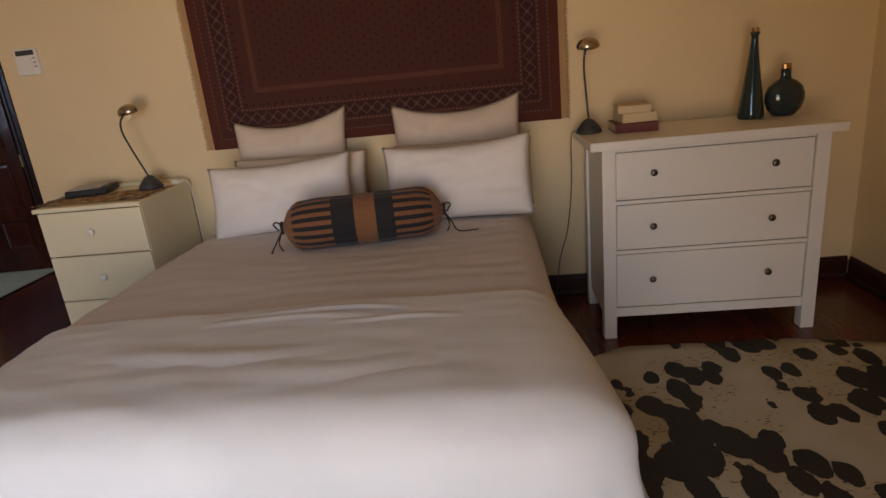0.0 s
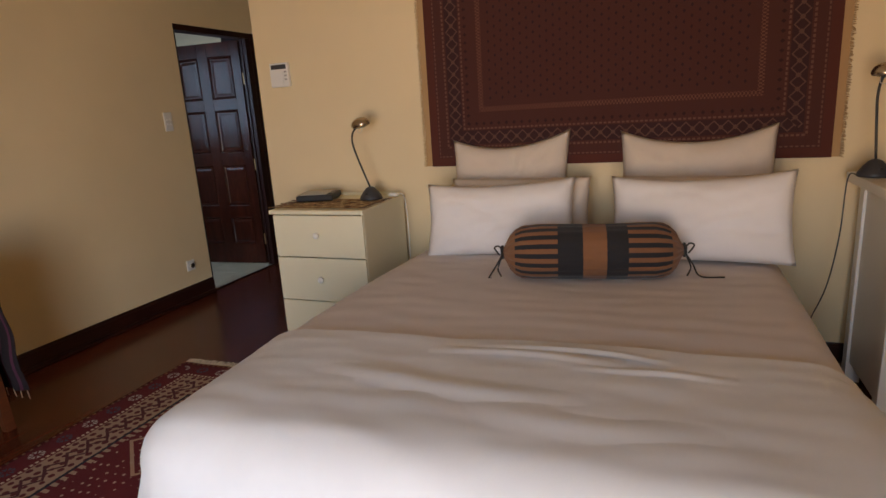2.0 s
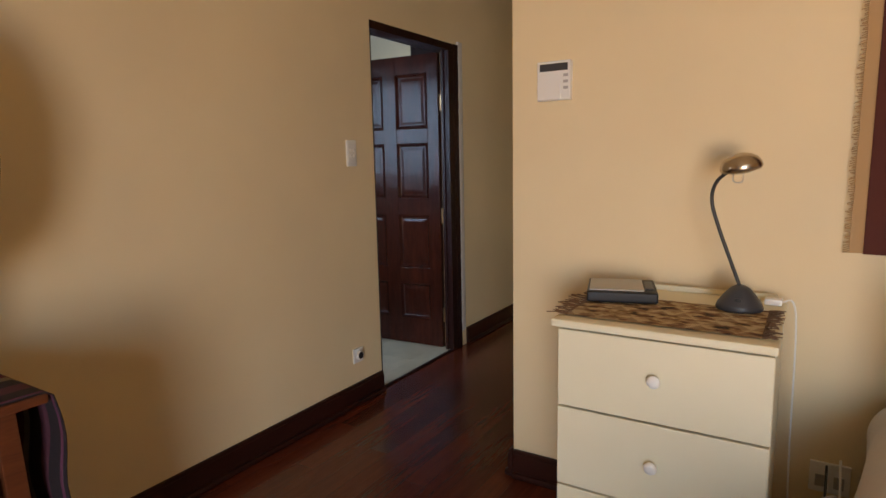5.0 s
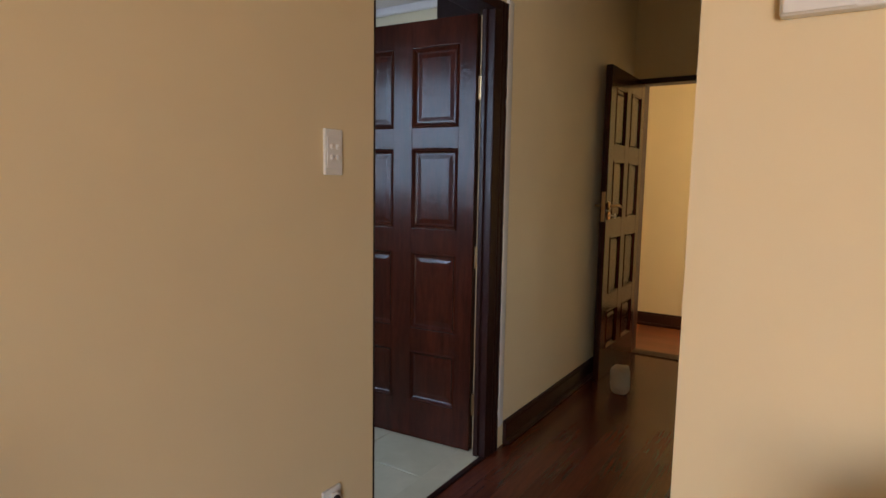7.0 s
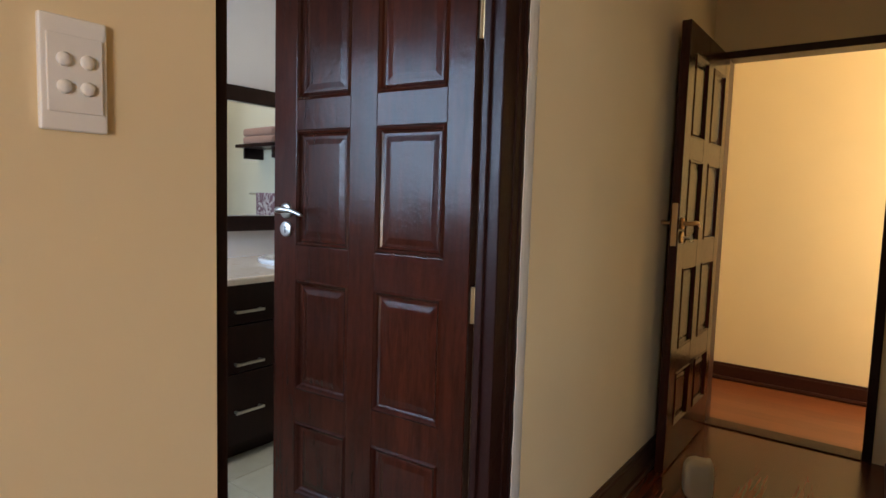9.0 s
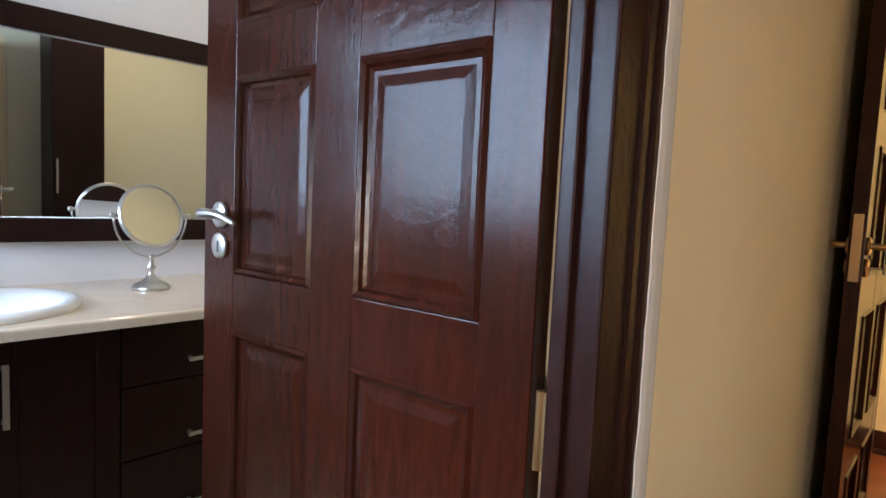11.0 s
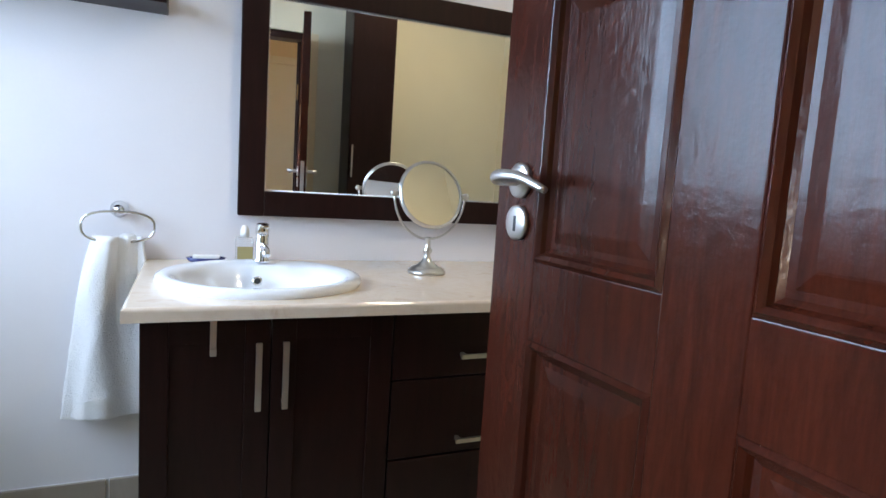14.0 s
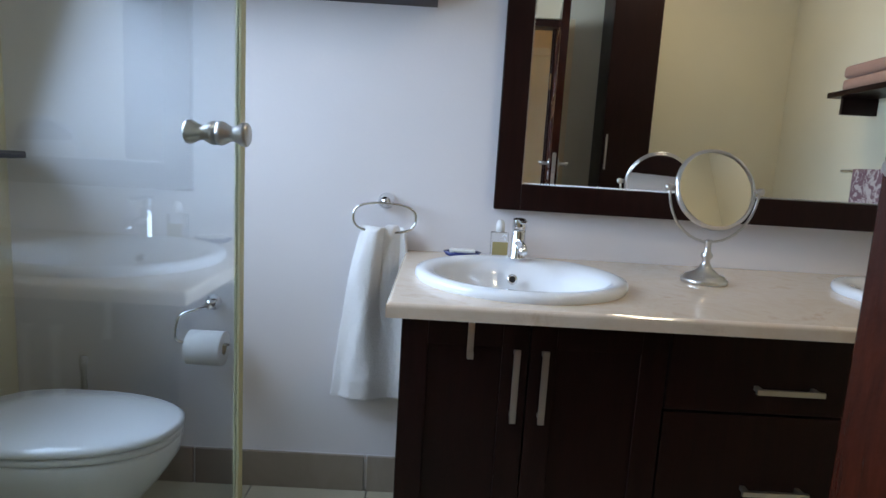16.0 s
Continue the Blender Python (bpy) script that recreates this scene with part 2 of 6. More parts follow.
def tapestry_material():
    """Dark red woven hanging, 1.95 wide, with borders; x across and z up from its lower left corner."""
    m = Mat("tapestry_woven", (0.1, 0.02, 0.015), 0.95)
    x, y, z = m.xyz()
    dx = x.min(1.95 - x)
    dz = z.min(1.50 - z)
    d = dx.min(dz)
    side = dx < dz
    along = side * z + (1.0 - side) * x
    base = m.mix(d.between(-1.0, 0.045), (0.066, 0.019, 0.015), (0.088, 0.021, 0.014))
    fx, fz = (x / 0.034).fract() - 0.5, (z / 0.048 + (x / 0.034).floor() * 0.5).fract() - 0.5
    dots = ((fx.abs() + fz.abs()) < 0.20) * (d > 0.345)
    c = m.mix(dots, base, (0.020, 0.007, 0.012))
    fx2, fz2 = (along / 0.042).fract() - 0.5, ((d - 0.228) / 0.05)
    dots2 = ((fx2.abs() + fz2.abs()) < 0.22)
    c = m.mix(dots2, c, (0.022, 0.006, 0.008))
    zig = ((along / 0.062).tri() * 0.030 + 0.125 - d).abs() < 0.0042
    zag = (0.185 - (along / 0.062).tri() * 0.030 - d).abs() < 0.0042
    ctr = (((along / 0.062 + 0.5).fract() - 0.5).abs() * 0.062 + (d - 0.155).abs()) < 0.012
    c = m.mix(d.between(0.118, 0.192), c, (0.030, 0.010, 0.013))
    c = m.mix(zig.max(zag).max(ctr), c, (0.115, 0.058, 0.042))
    stitch = (along / 0.022).fract() < 0.62
    lines = d.between(0.100, 0.110).max(d.between(0.198, 0.207)).max(d.between(0.050, 0.057))
    c = m.mix(lines * stitch, c, (0.15, 0.075, 0.05))
    gold = d.between(0.290, 0.316)
    hatch = ((along / 0.016 + (d / 0.013).floor() * 0.5).fract() < 0.45)
    c = m.mix(gold * hatch, c, (0.155, 0.070, 0.040))
    wear = m.noise(6, detail=5)
    c = m.mix(wear * 0.35, c, (0.07, 0.018, 0.014))
    m.colour(c)
    m.bump((x * 330).tri() + (z * 330).tri() + m.noise(70), 0.35, 0.0015)
    return m.m


def persian_material(w, h):
    m = Mat("persian_rug_wool", (0.2, 0.02, 0.03), 0.95)
    x, y, z = m.xyz()
    dx, dy = x.min(w - x), y.min(h - y)
    d = dx.min(dy)
    side = dx < dy
    al = side * y + (1.0 - side) * x
    redc, navy, cream, dark = (0.14, 0.005, 0.012), (0.010, 0.011, 0.026), (0.36, 0.25, 0.18), (0.045, 0.004, 0.008)
    blot = m.noise(4, detail=4)
    c = m.mix(blot * 0.6, redc, dark)

    def star(a, b, pitch, at, size):
        u = ((a / pitch).fract() - 0.5) * pitch
        v = b - at
        s = ((u.abs() + v.abs()) < size).max((u.abs().max(v.abs())) < size * 0.68)
        hole = ((u.abs() - v.abs()).abs() < size * 0.13) + ((u.abs().min(v.abs())) < size * 0.10)
        return s * (1.0 - hole.min(1.0))

    alt = ((al / 0.13).floor() * 0.5).fract()
    c = m.mix(star(al, d, 0.13, 0.075, 0.040), c, m.mix(alt * 2.0, (0.46, 0.42, 0.40), (0.05, 0.06, 0.10)))
    c = m.mix(d.between(0.005, 0.018) * ((al / 0.035).fract() < 0.4), c, (0.36, 0.20, 0.12))
    c = m.mix(d.between(0.128, 0.142) * ((al / 0.024).fract() < 0.55), c, (0.55, 0.44, 0.34))
    inner = d.between(0.150, 0.33)
    c = m.mix(inner, c, m.mix(blot * 0.7, cream, (0.36, 0.24, 0.17)))
    hook = (((al / 0.10).tri() * 0.06 + 0.20 - d).abs() < 0.010).max(((al / 0.10 + 0.25).tri() * 0.05 + 0.235 - d).abs() < 0.008)
    cells = m.node("ShaderNodeTexVoronoi", Scale=24.0, Randomness=0.25)
    m.t.links.new(m.coords(), cells.inputs["Vector"])
    spot = N(cells.outputs["Distance"]) < 0.34
    c = m.mix(inner * spot, c, (0.10, 0.012, 0.016))
    c = m.mix(inner * hook, c, (0.075, 0.012, 0.018))
    c = m.mix(d.between(0.33, 0.345), c, navy)
    c = m.mix(d.between(0.345, 0.375) * ((al / 0.04).fract() < 0.5), c, cream)
    field = d > 0.375
    u, v = (x - w / 2).abs(), (y - 0.5 * h)
    med = ((v / 0.55).fract() - 0.5).abs() * 0.55 + u * 0.9
    c = m.mix(field * med.between(0.10, 0.135), c, cream)
    c = m.mix(field * (med < 0.10), c, navy)
    c = m.mix(field * med.between(0.19, 0.21), c, (0.40, 0.26, 0.18))
    small = (N(cells.outputs["Distance"]) < 0.16) * field
    c = m.mix(small, c, (0.42, 0.30, 0.24))
    m.colour(c)
    m.bump((x * 260).tri() + (y * 260).tri() + m.noise(80) * 1.5, 0.5, 0.002)
    return m.m


def cowhide_material():
    m = Mat("cowhide_hair", (0.6, 0.5, 0.35), 0.75)
    warp = m.noise(3.0, (1, 1, 1), 3)
    v1 = m.node("ShaderNodeTexVoronoi", Scale=8.5, Randomness=1.0)
    mp = m.t.nodes.new("ShaderNodeMapping")
    mp.inputs["Rotation"].default_value = (0, 0, radians(-12))
    mp.inputs["Scale"].default_value = (1.15, 0.72, 1)
    tc = m.t.nodes.new("ShaderNodeTexCoord")
    m.t.links.new(tc.outputs["Object"], mp.inputs[0])
    m.t.links.new(mp.outputs[0], v1.inputs["Vector"])
    dist, rnd = N(v1.outputs["Distance"]), m.noise(1.7, detail=2)
    edge = m.noise(16, detail=4) * 0.30
    spots = (dist + edge) < ((rnd - 0.5) * 1.7 + 0.64)
    tiny = m.noise(70, (0.5, 1.6, 1), 2) > 0.655
    tan = m.noise(1.6, detail=2)
    base = m.ramp(tan, [(0.38, (0.48, 0.45, 0.38)), (0.55, (0.39, 0.34, 0.23)), (0.68, (0.30, 0.23, 0.11))])
    hair = m.noise(130, (0.35, 2.2, 1), 3)
    base = m.mix(hair * 0.35, base, (0.30, 0.24, 0.15))
    c = m.mix(tiny * (tan > 0.46), base, (0.06, 0.045, 0.03))
    c = m.mix(spots, c, m.ramp(hair, [(0.3, (0.008, 0.007, 0.007)), (0.8, (0.025, 0.020, 0.018))]))
    m.colour(c)
    m.bump(hair * 1.5 + warp, 0.4, 0.002)
    return m.m


def stripes_material(name, axis, bands):
    """Cloth in coloured stripes along one local axis: bands of (to, colour)."""
    m = Mat(name, bands[0][1], 0.92)
    x, y, z = m.xyz()
    v = {"x": x, "y": y, "z": z}[axis]
    c = m.mix(0.0, bands[0][1], bands[0][1])
    last = bands[0][0]
    for to, col in bands[1:]:
        c = m.mix(v.between(last, to), c, col)
        last = to
    m.colour(c)
    m.bump((x * 300).tri() + (y * 300).tri() + (z * 300).tri() + m.noise(60), 0.35, 0.0015)
    return m.m


def mat_runner_material():
    m = Mat("nightstand_mat_woven", (0.4, 0.28, 0.14), 0.95)
    x, y, z = m.xyz()
    row = (y / 0.055).floor()
    zig = ((x / 0.06 + row * 0.5).tri() * 0.8) > ((y / 0.055).fract())
    n = m.noise(17, (1, 2, 1), 3)
    c = m.ramp(n, [(0.38, (0.03, 0.018, 0.014)), (0.46, (0.36, 0.22, 0.09)), (0.54, (0.60, 0.47, 0.27))])
    c = m.mix(zig * 0.55, c, m.mix(n, (0.30, 0.10, 0.04), (0.09, 0.07, 0.035)))
    m.colour(c)
    m.bump((x * 200).tri() + (y * 200).tri(), 0.6, 0.002)
    return m.m


BOLSTERTAN = cloth("bolster_copper", (0.20, 0.085, 0.035), spread=0.2)
BOLSTERBLK = cloth("bolster_black", (0.012, 0.011, 0.014), spread=0.2)


# ---- mesh helpers ----
def part(name, bm, material, parent=None, label="", smooth=False, m=None):
    """Links a bmesh as one mesh object, under a thing or a part."""
    me = bpy.data.meshes.new(name)
    bmesh.ops.recalc_face_normals(bm, faces=bm.faces[:])
    bm.to_mesh(me)
    bm.free()
    for one in material if isinstance(material, (list, tuple)) else [material]:
        me.materials.append(one)
    if smooth:
        for p in me.polygons:
            p.use_smooth = True
    ob = new(name, me)
    if m is not None:
        ob.matrix_basis = m
    if parent is not None:
        ob.parent = parent
    if label:
        ob["label"] = label
    return ob


def thing(name, label, category, m=None, group="", kind=""):
    ob = new(name)
    ob.empty_display_size = 0.05
    if m is not None:
        ob.matrix_basis = m
    return tagged(ob, label, category, group, kind)


def add_box(bm, x0, x1, y0, y1, z0, z1, bevel=0.0, seg=2):
    r = bmesh.ops.create_cube(bm, size=1)
    vs = r["verts"]
    for v in vs:
        v.co = Vector((x0 + (v.co.x + 0.5) * (x1 - x0), y0 + (v.co.y + 0.5) * (y1 - y0), z0 + (v.co.z + 0.5) * (z1 - z0)))
    if bevel:
        es = list({e for v in vs for e in v.link_edges})
        bmesh.ops.bevel(bm, geom=es, offset=bevel, segments=seg, affect="EDGES", profile=0.6)


def box(*a, bevel=0.0, seg=2):
    bm = bmesh.new()
    add_box(bm, *a, bevel=bevel, seg=seg)
    return bm


def add_lathe(bm, profile, seg=24, m=None, cap=True):
    """profile: (radius, z) from bottom to top."""
    rings = []
    for r, z in profile:
        ring = []
        for i in range(seg):
            a = 2 * math.pi * i / seg
            p = Vector((r * math.cos(a), r * math.sin(a), z))
            ring.append(bm.verts.new(m @ p if m is not None else p))
        rings.append(ring)
    for a, b in zip(rings, rings[1:]):
        for i in range(seg):
            bm.faces.new((a[i], a[(i + 1) % seg], b[(i + 1) % seg], b[i]))
    if cap:
        bm.faces.new(rings[0][::-1])
        bm.faces.new(rings[-1])


def lathe(profile, seg=24, m=None, cap=True):
    bm = bmesh.new()
    add_lathe(bm, profile, seg, m, cap)
    return bm


def smooth_path(pts, n=8):
    out = []
    p = [Vector(q) for q in pts]
    p = [p[0] * 2 - p[1]] + p + [p[-1] * 2 - p[-2]]
    for i in range(1, len(p) - 2):
        for k in range(n):
            t = k / n
            a, b, c, d = p[i - 1:i + 3]
            out.append(0.5 * ((2 * b) + (c - a) * t + (2 * a - 5 * b + 4 * c - d) * t * t + (3 * b - a - 3 * c + d) * t ** 3))
    out.append(p[-2])
    return out


def add_tube(bm, pts, r, seg=8, closed=False):
    pts = [Vector(p) for p in pts]
    n = len(pts)
    radius = r if callable(r) else (lambda t: r)
    up = Vector((0.13, 0.31, 0.94)).normalized()
    rings = []
    for i, p in enumerate(pts):
        a = pts[(i - 1) % n] if closed or i else p
        b = pts[(i + 1) % n] if closed or i < n - 1 else p
        d = (b - a).normalized()
        s = d.cross(up)
        if s.length < 0.05:
            s = d.cross(Vector((1, 0, 0)))
        s.normalize()
        u = s.cross(d)
        rr = radius(i / max(1, n - 1))
        rings.append([bm.verts.new(p + (s * math.cos(2 * math.pi * k / seg) + u * math.sin(2 * math.pi * k / seg)) * rr) for k in range(seg)])
    for i in range(n if closed else n - 1):
        a, b = rings[i], rings[(i + 1) % n]
        for k in range(seg):
            bm.faces.new((a[k], a[(k + 1) % seg], b[(k + 1) % seg], b[k]))
    if not closed:
        bm.faces.new(rings[0][::-1])
        bm.faces.new(rings[-1])


def tube(pts, r, seg=8, closed=False):
    bm = bmesh.new()
    add_tube(bm, pts, r, seg, closed)
    return bm


def grid_faces(bm, rows):
    for a, b in zip(rows, rows[1:]):
        for i in range(len(a) - 1):
            bm.faces.new((a[i], a[i + 1], b[i + 1], b[i]))


def nz(x, y, z=0.0, s=1.0):
    return noise.noise(Vector((x * s, y * s, z * s)))


# ---- the structure ----
WX, NY, CX = -3.785, 3.22, -2.72     # west wall, headboard wall, corner of the passage
EX, SY = 1.95, -1.80                 # east and south walls
BX, BE = -5.93, -3.92                # bathroom: mirror wall, inner face of its east wall
BS, BN = 2.60, 5.95                  # bathroom: window wall and far wall
H, HB = 2.75, 2.62                   # ceilings
DY0, DY1, DH = 3.70, 4.575, 2.075     # bathroom door opening
EY = 6.70                            # end wall of the passage
FY = 7.72                            # far wall behind the second door


def wall(name, pieces, material, label):
    bm = bmesh.new()
    for p in pieces:
        add_box(bm, *p)
    ob = part(name, bm, material)
    return tagged(ob, label, "wall", kind="structure")


ww = wall("wall_west", [(BE + 0.004, WX, SY, DY0, 0, H), (BE + 0.004, WX, DY1, EY, 0, H), (BE + 0.004, WX, DY0, DY1, DH, H)], YELLOW, "yellow painted plaster wall beside the bathroom door")
wall("wall_headboard", [(CX, EX, NY, NY + 0.16, 0, H)], YELLOW, "yellow painted plaster wall behind the bed")
wall("wall_passage_east", [(CX, CX + 0.16, NY + 0.16, 5.86, 0, H), (-2.845, CX + 0.16, 5.86, EY, 0, H)], YELLOW, "yellow painted wall of the short passage")
wall("wall_east", [(EX, EX + 0.16, SY, NY + 0.16, 0, H)], YELLOW, "yellow painted plaster wall beside the chest")
wall("wall_south", [(BE, -1.15, SY - 0.16, SY, 0, H), (0.25, EX + 0.16, SY - 0.16, SY, 0, H), (-1.15, 0.25, SY - 0.16, SY, 2.10, H), (-1.15, 0.25, SY - 0.16, SY, 0, 0.16)], YELLOW, "yellow painted wall with the garden window")
wall("wall_passage_end", [(BE, -3.745, EY, EY + 0.12, 0, H), (-2.93, CX + 0.16, EY, EY + 0.12, 0, H), (-3.745, -2.93, EY, EY + 0.12, 2.06, H)], YELLOW, "yellow painted wall around the second door")
wall("wall_far", [(-5.2, -0.9, FY, FY + 0.12, 0, H)], YELLOW, "pale yellow wall of the far passage")
wall("wall_far_side_west", [(-5.2, -5.08, EY + 0.12, FY, 0, H)], YELLOW, "pale yellow end wall of the far passage")
wall("wall_far_side_south", [(-5.08, BE, EY, EY + 0.12, 0, H), (CX + 0.16, -0.9, EY, EY + 0.12, 0, H)], YELLOW, "pale yellow side wall of the far passage")
wall("wall_far_side_east", [(-1.02, -0.9, EY + 0.12, FY, 0, H)], YELLOW, "pale yellow end wall of the far passage")
wall("wall_bath_mirror", [(BX - 0.16, BX, BS - 0.16, BN + 0.16, 0, H)], BATHWHITE, "white painted bathroom wall with the mirror")
wall("wall_bath_far", [(BX, BE, BN, BN + 0.16, 0, H)], BATHCREAM, "cream painted bathroom wall")
wall("wall_bath_inner", [(BE - 0.004, BE + 0.003, BS, DY0, 0, H), (BE - 0.004, BE + 0.003, DY1 + 0.05, BN, 0, H), (BE - 0.004, BE + 0.003, DY0, DY1 + 0.05, DH, H)], BATHCREAM, "cream painted inner face of the bathroom wall")
wall("wall_bath_window", [(BX, -5.84, BS - 0.16, BS, 0, H), (-4.42, BE, BS - 0.16, BS, 0, H), (-5.84, -4.42, BS - 0.16, BS, 0, 1.10), (-5.84, -4.42, BS - 0.16, BS, 2.12, H)], BATHCREAM, "cream bathroom wall with a small window")


def slab(name, a, material, label):
    return tagged(part(name, box(*a), material), label, name.split("_")[0], kind="structure")


slab("floor_bedroom", (BE + 0.004, EX + 0.16, SY - 0.16, EY + 0.06, -0.10, 0.0), FLOORRED, "dark red-brown polished wooden floor")
slab("floor_passage", (-5.2, -0.9, EY + 0.06, FY + 0.12, -0.10, 0.0), FLOORPASS, "orange-brown laminate floor of the far passage")
slab("ground", (-60, 60, -60, 60, -0.40, -0.30), GROUT, "bare ground around the house")
slab("ceiling_bedroom", (BE + 0.004, EX + 0.16, SY - 0.16, EY + 0.06, H, H + 0.1), CEIL, "pale painted bedroom ceiling")
slab("ceiling_passage", (-5.2, -0.9, EY + 0.06, FY + 0.12, H, H + 0.1), CEIL, "pale painted ceiling of the far passage")
slab("ceiling_bath", (BX - 0.16, BE, BS - 0.16, BN + 0.16, HB, HB + 0.1), BATHWHITE, "white bathroom ceiling")

# the cove round the bathroom's ceiling
bm = bmesh.new()
for a in ((BX, BX + 0.05, BS, BN), (BE - 0.054, BE - 0.004, BS, BN), (BX + 0.05, BE - 0.054, BS, BS + 0.05), (BX + 0.05, BE - 0.054, BN - 0.05, BN)):
    add_box(bm, *a, HB - 0.06, HB - 0.001, bevel=0.018)
tagged(part("trim_cove", bm, BATHWHITE), "white moulded cove under the bathroom ceiling", "trim", kind="structure")


def skirting(name, runs):
    """Runs of (x0, y0, x1, y1, nx, ny): the foot of a wall and the way it faces."""
    root = thing(name, "dark brown wooden skirting board with a rounded foot", "skirting", kind="structure")
    for x0, y0, x1, y1, nx, ny in runs:
        bm = bmesh.new()
        lo, hi = (min(x0, x1), min(y0, y1)), (max(x0, x1), max(y0, y1))
        for t, z0, z1, bv in ((0.020, 0.001, 0.105, 0.006), (0.036, 0.0012, 0.028, 0.011), (0.015, 0.095, 0.122, 0.006)):
            add_box(bm, lo[0] + min(0, nx * t), hi[0] + max(0, nx * t), lo[1] + min(0, ny * t), hi[1] + max(0, ny * t), z0, z1, bevel=bv)
        part("board", bm, BASEWOOD, root)
    return root


skirting("baseboard_west", [(WX, SY, WX, DY0 - 0.002, 1, 0), (WX, 4.696, WX, EY - 0.02, 1, 0)])
skirting("baseboard_headboard", [(CX + 0.002, NY, EX - 0.02, NY, 0, -1), (CX, NY - 0.02, CX, 5.86, -1, 0), (-2.845, 5.86, CX - 0.02, 5.86, 0, -1), (-2.845, 5.84, -2.845, EY - 0.02, -1, 0), (EX, SY, EX, NY - 0.02, -1, 0)])
skirting("baseboard_far", [(-5.08, FY, -1.02, FY, 0, -1)])


# ---- doors ----
def panel_door(name, label, m, width=0.800, height=2.025, mirror=False):
    """A door of two by four raised panels; x runs from its hinges to the lock, its face looks to -y."""
    door = thing(name, label, "door", m, kind="structure")
    t = 0.040
    xs = [0.022, 0.108, 0.356, 0.462, 0.694, width]
    zs = [0.008, 0.198, 0.455, 0.567, 0.946, 1.060, 1.440, 1.538, 1.905, height]
    bm = bmesh.new()
    for a, b in ((xs[0], xs[1]), (xs[2], xs[3]), (xs[4], xs[5])):
        add_box(bm, a, b, 0, t, zs[0], zs[-1], bevel=0.0025)
    part("leaf_frame", bm, DOORWOOD, door)
    for i in range(0, len(zs) - 1, 2):
        bm = bmesh.new()
        for a, b in ((xs[1], xs[2]), (xs[3], xs[4])):
            add_box(bm, a - 0.001, b + 0.001, 0.0006, t - 0.0006, zs[i], zs[i + 1], bevel=0.002)
        part("rail", bm, DOORWOOD, door)
    for i in range(1, len(zs) - 1, 2):
        for a, b in ((xs[1], xs[2]), (xs[3], xs[4])):
            z0, z1 = zs[i], zs[i + 1]
            bm = bmesh.new()
            for s, y in ((1, 0.0), (-1, t)):
                steps = [(0.0, 0.001), (0.006, -0.004), (0.012, 0.001), (0.016, 0.007), (0.022, 0.011), (0.030, 0.011), (0.047, 0.0080), (0.050, 0.0078)]
                loops = []
                for off, dep in steps:
                    yy = y + s * dep
                    loops.append([bm.verts.new(p) for p in ((a + off, yy, z0 + off), (b - off, yy, z0 + off), (b - off, yy, z1 - off), (a + off, yy, z1 - off))])
                for p, q in zip(loops, loops[1:]):
                    for k in range(4):
                        bm.faces.new((p[k], p[(k + 1) % 4], q[(k + 1) % 4], q[k]))
                bm.faces.new(loops[-1])
            part("panel", bm, DOORWOOD, door)
    return door


def lever_set(door, metal_one, x, z, side, with_lock=False, sign=-1):
    """A lever on a round rose and a keyhole rose on one face of a door; side is -1 for the face towards -y."""
    t = 0.040
    y = 0.0 if side < 0 else t
    turn = Matrix.Translation((x, y, z)) @ pose(0, 0, 0, 90 if side < 0 else -90)
    bm = lathe([(0.026, 0.0), (0.026, 0.006), (0.022, 0.009)], 28, turn)
    h = part("door_handle", bm, metal_one, door, "satin steel lever on a round rose", True)
    s = side
    bm = tube(smooth_path([(x, y, z), (x, y + s * 0.040, z), (x + sign * 0.02, y + s * 0.052, z + 0.004), (x + sign * 0.07, y + s * 0.050, z + 0.002), (x + sign * 0.118, y + s * 0.046, z - 0.012)], 6), lambda u: 0.0085 + 0.003 * math.sin(u * 3.1) - 0.004 * u, 10)
    part("lever", bm, metal_one, h, "", True)
    turn = Matrix.Translation((x, y, z - 0.062)) @ pose(0, 0, 0, 90 if side < 0 else -90)
    r = part("keyhole_rose", lathe([(0.026, 0.0), (0.026, 0.006), (0.022, 0.008)], 28, turn), metal_one, door, "", True)
    yy = y + s * 0.0085
    part("keyhole", box(x - 0.0035, x + 0.0035, min(yy, yy - s * 0.002), max(yy, yy - s * 0.002), z - 0.075, z - 0.052, bevel=0.001), BLACK, r)


lean = 4.0
d1 = panel_door("door_1", "dark mahogany panelled bathroom door standing open", pose(-3.856, 4.562, 0, 0, 0, 180 + lean))
lever_set(d1, SATIN, 0.738, 1.174, -1)
lever_set(d1, SATIN, 0.738, 1.174, 1)
part("lock_plate", box(0.7995, 0.8015, 0.010, 0.030, 1.03, 1.23, bevel=0.0005), SATIN, d1)

d2 = panel_door("door_2", "dark panelled door opened flat against the passage wall", pose(-3.730, EY - 0.015, 0, 0, 0, -90.2))
lever_set(d2, BRASS, 0.752, 1.150, -1)
lever_set(d2, BRASS, 0.752, 1.150, 1)
part("lock_plate", box(0.7995, 0.8025, 0.008, 0.032, 1.05, 1.24, bevel=0.0005), BRASS, d2, "brass lock plate on the door edge")
key = part("key", lathe([(0.004, 0), (0.004, 0.03)], 8, Matrix.Translation((0.752, 0.048, 1.088)) @ pose(0, 0, 0, -90)), SATIN, d2)
part("key_bow", tube([(0.752 + 0.012 * math.cos(a), 0.084, 1.088 + 0.012 * math.sin(a)) for a in [i * math.pi / 8 for i in range(16)]], 0.003, 6, True), SATIN, key)

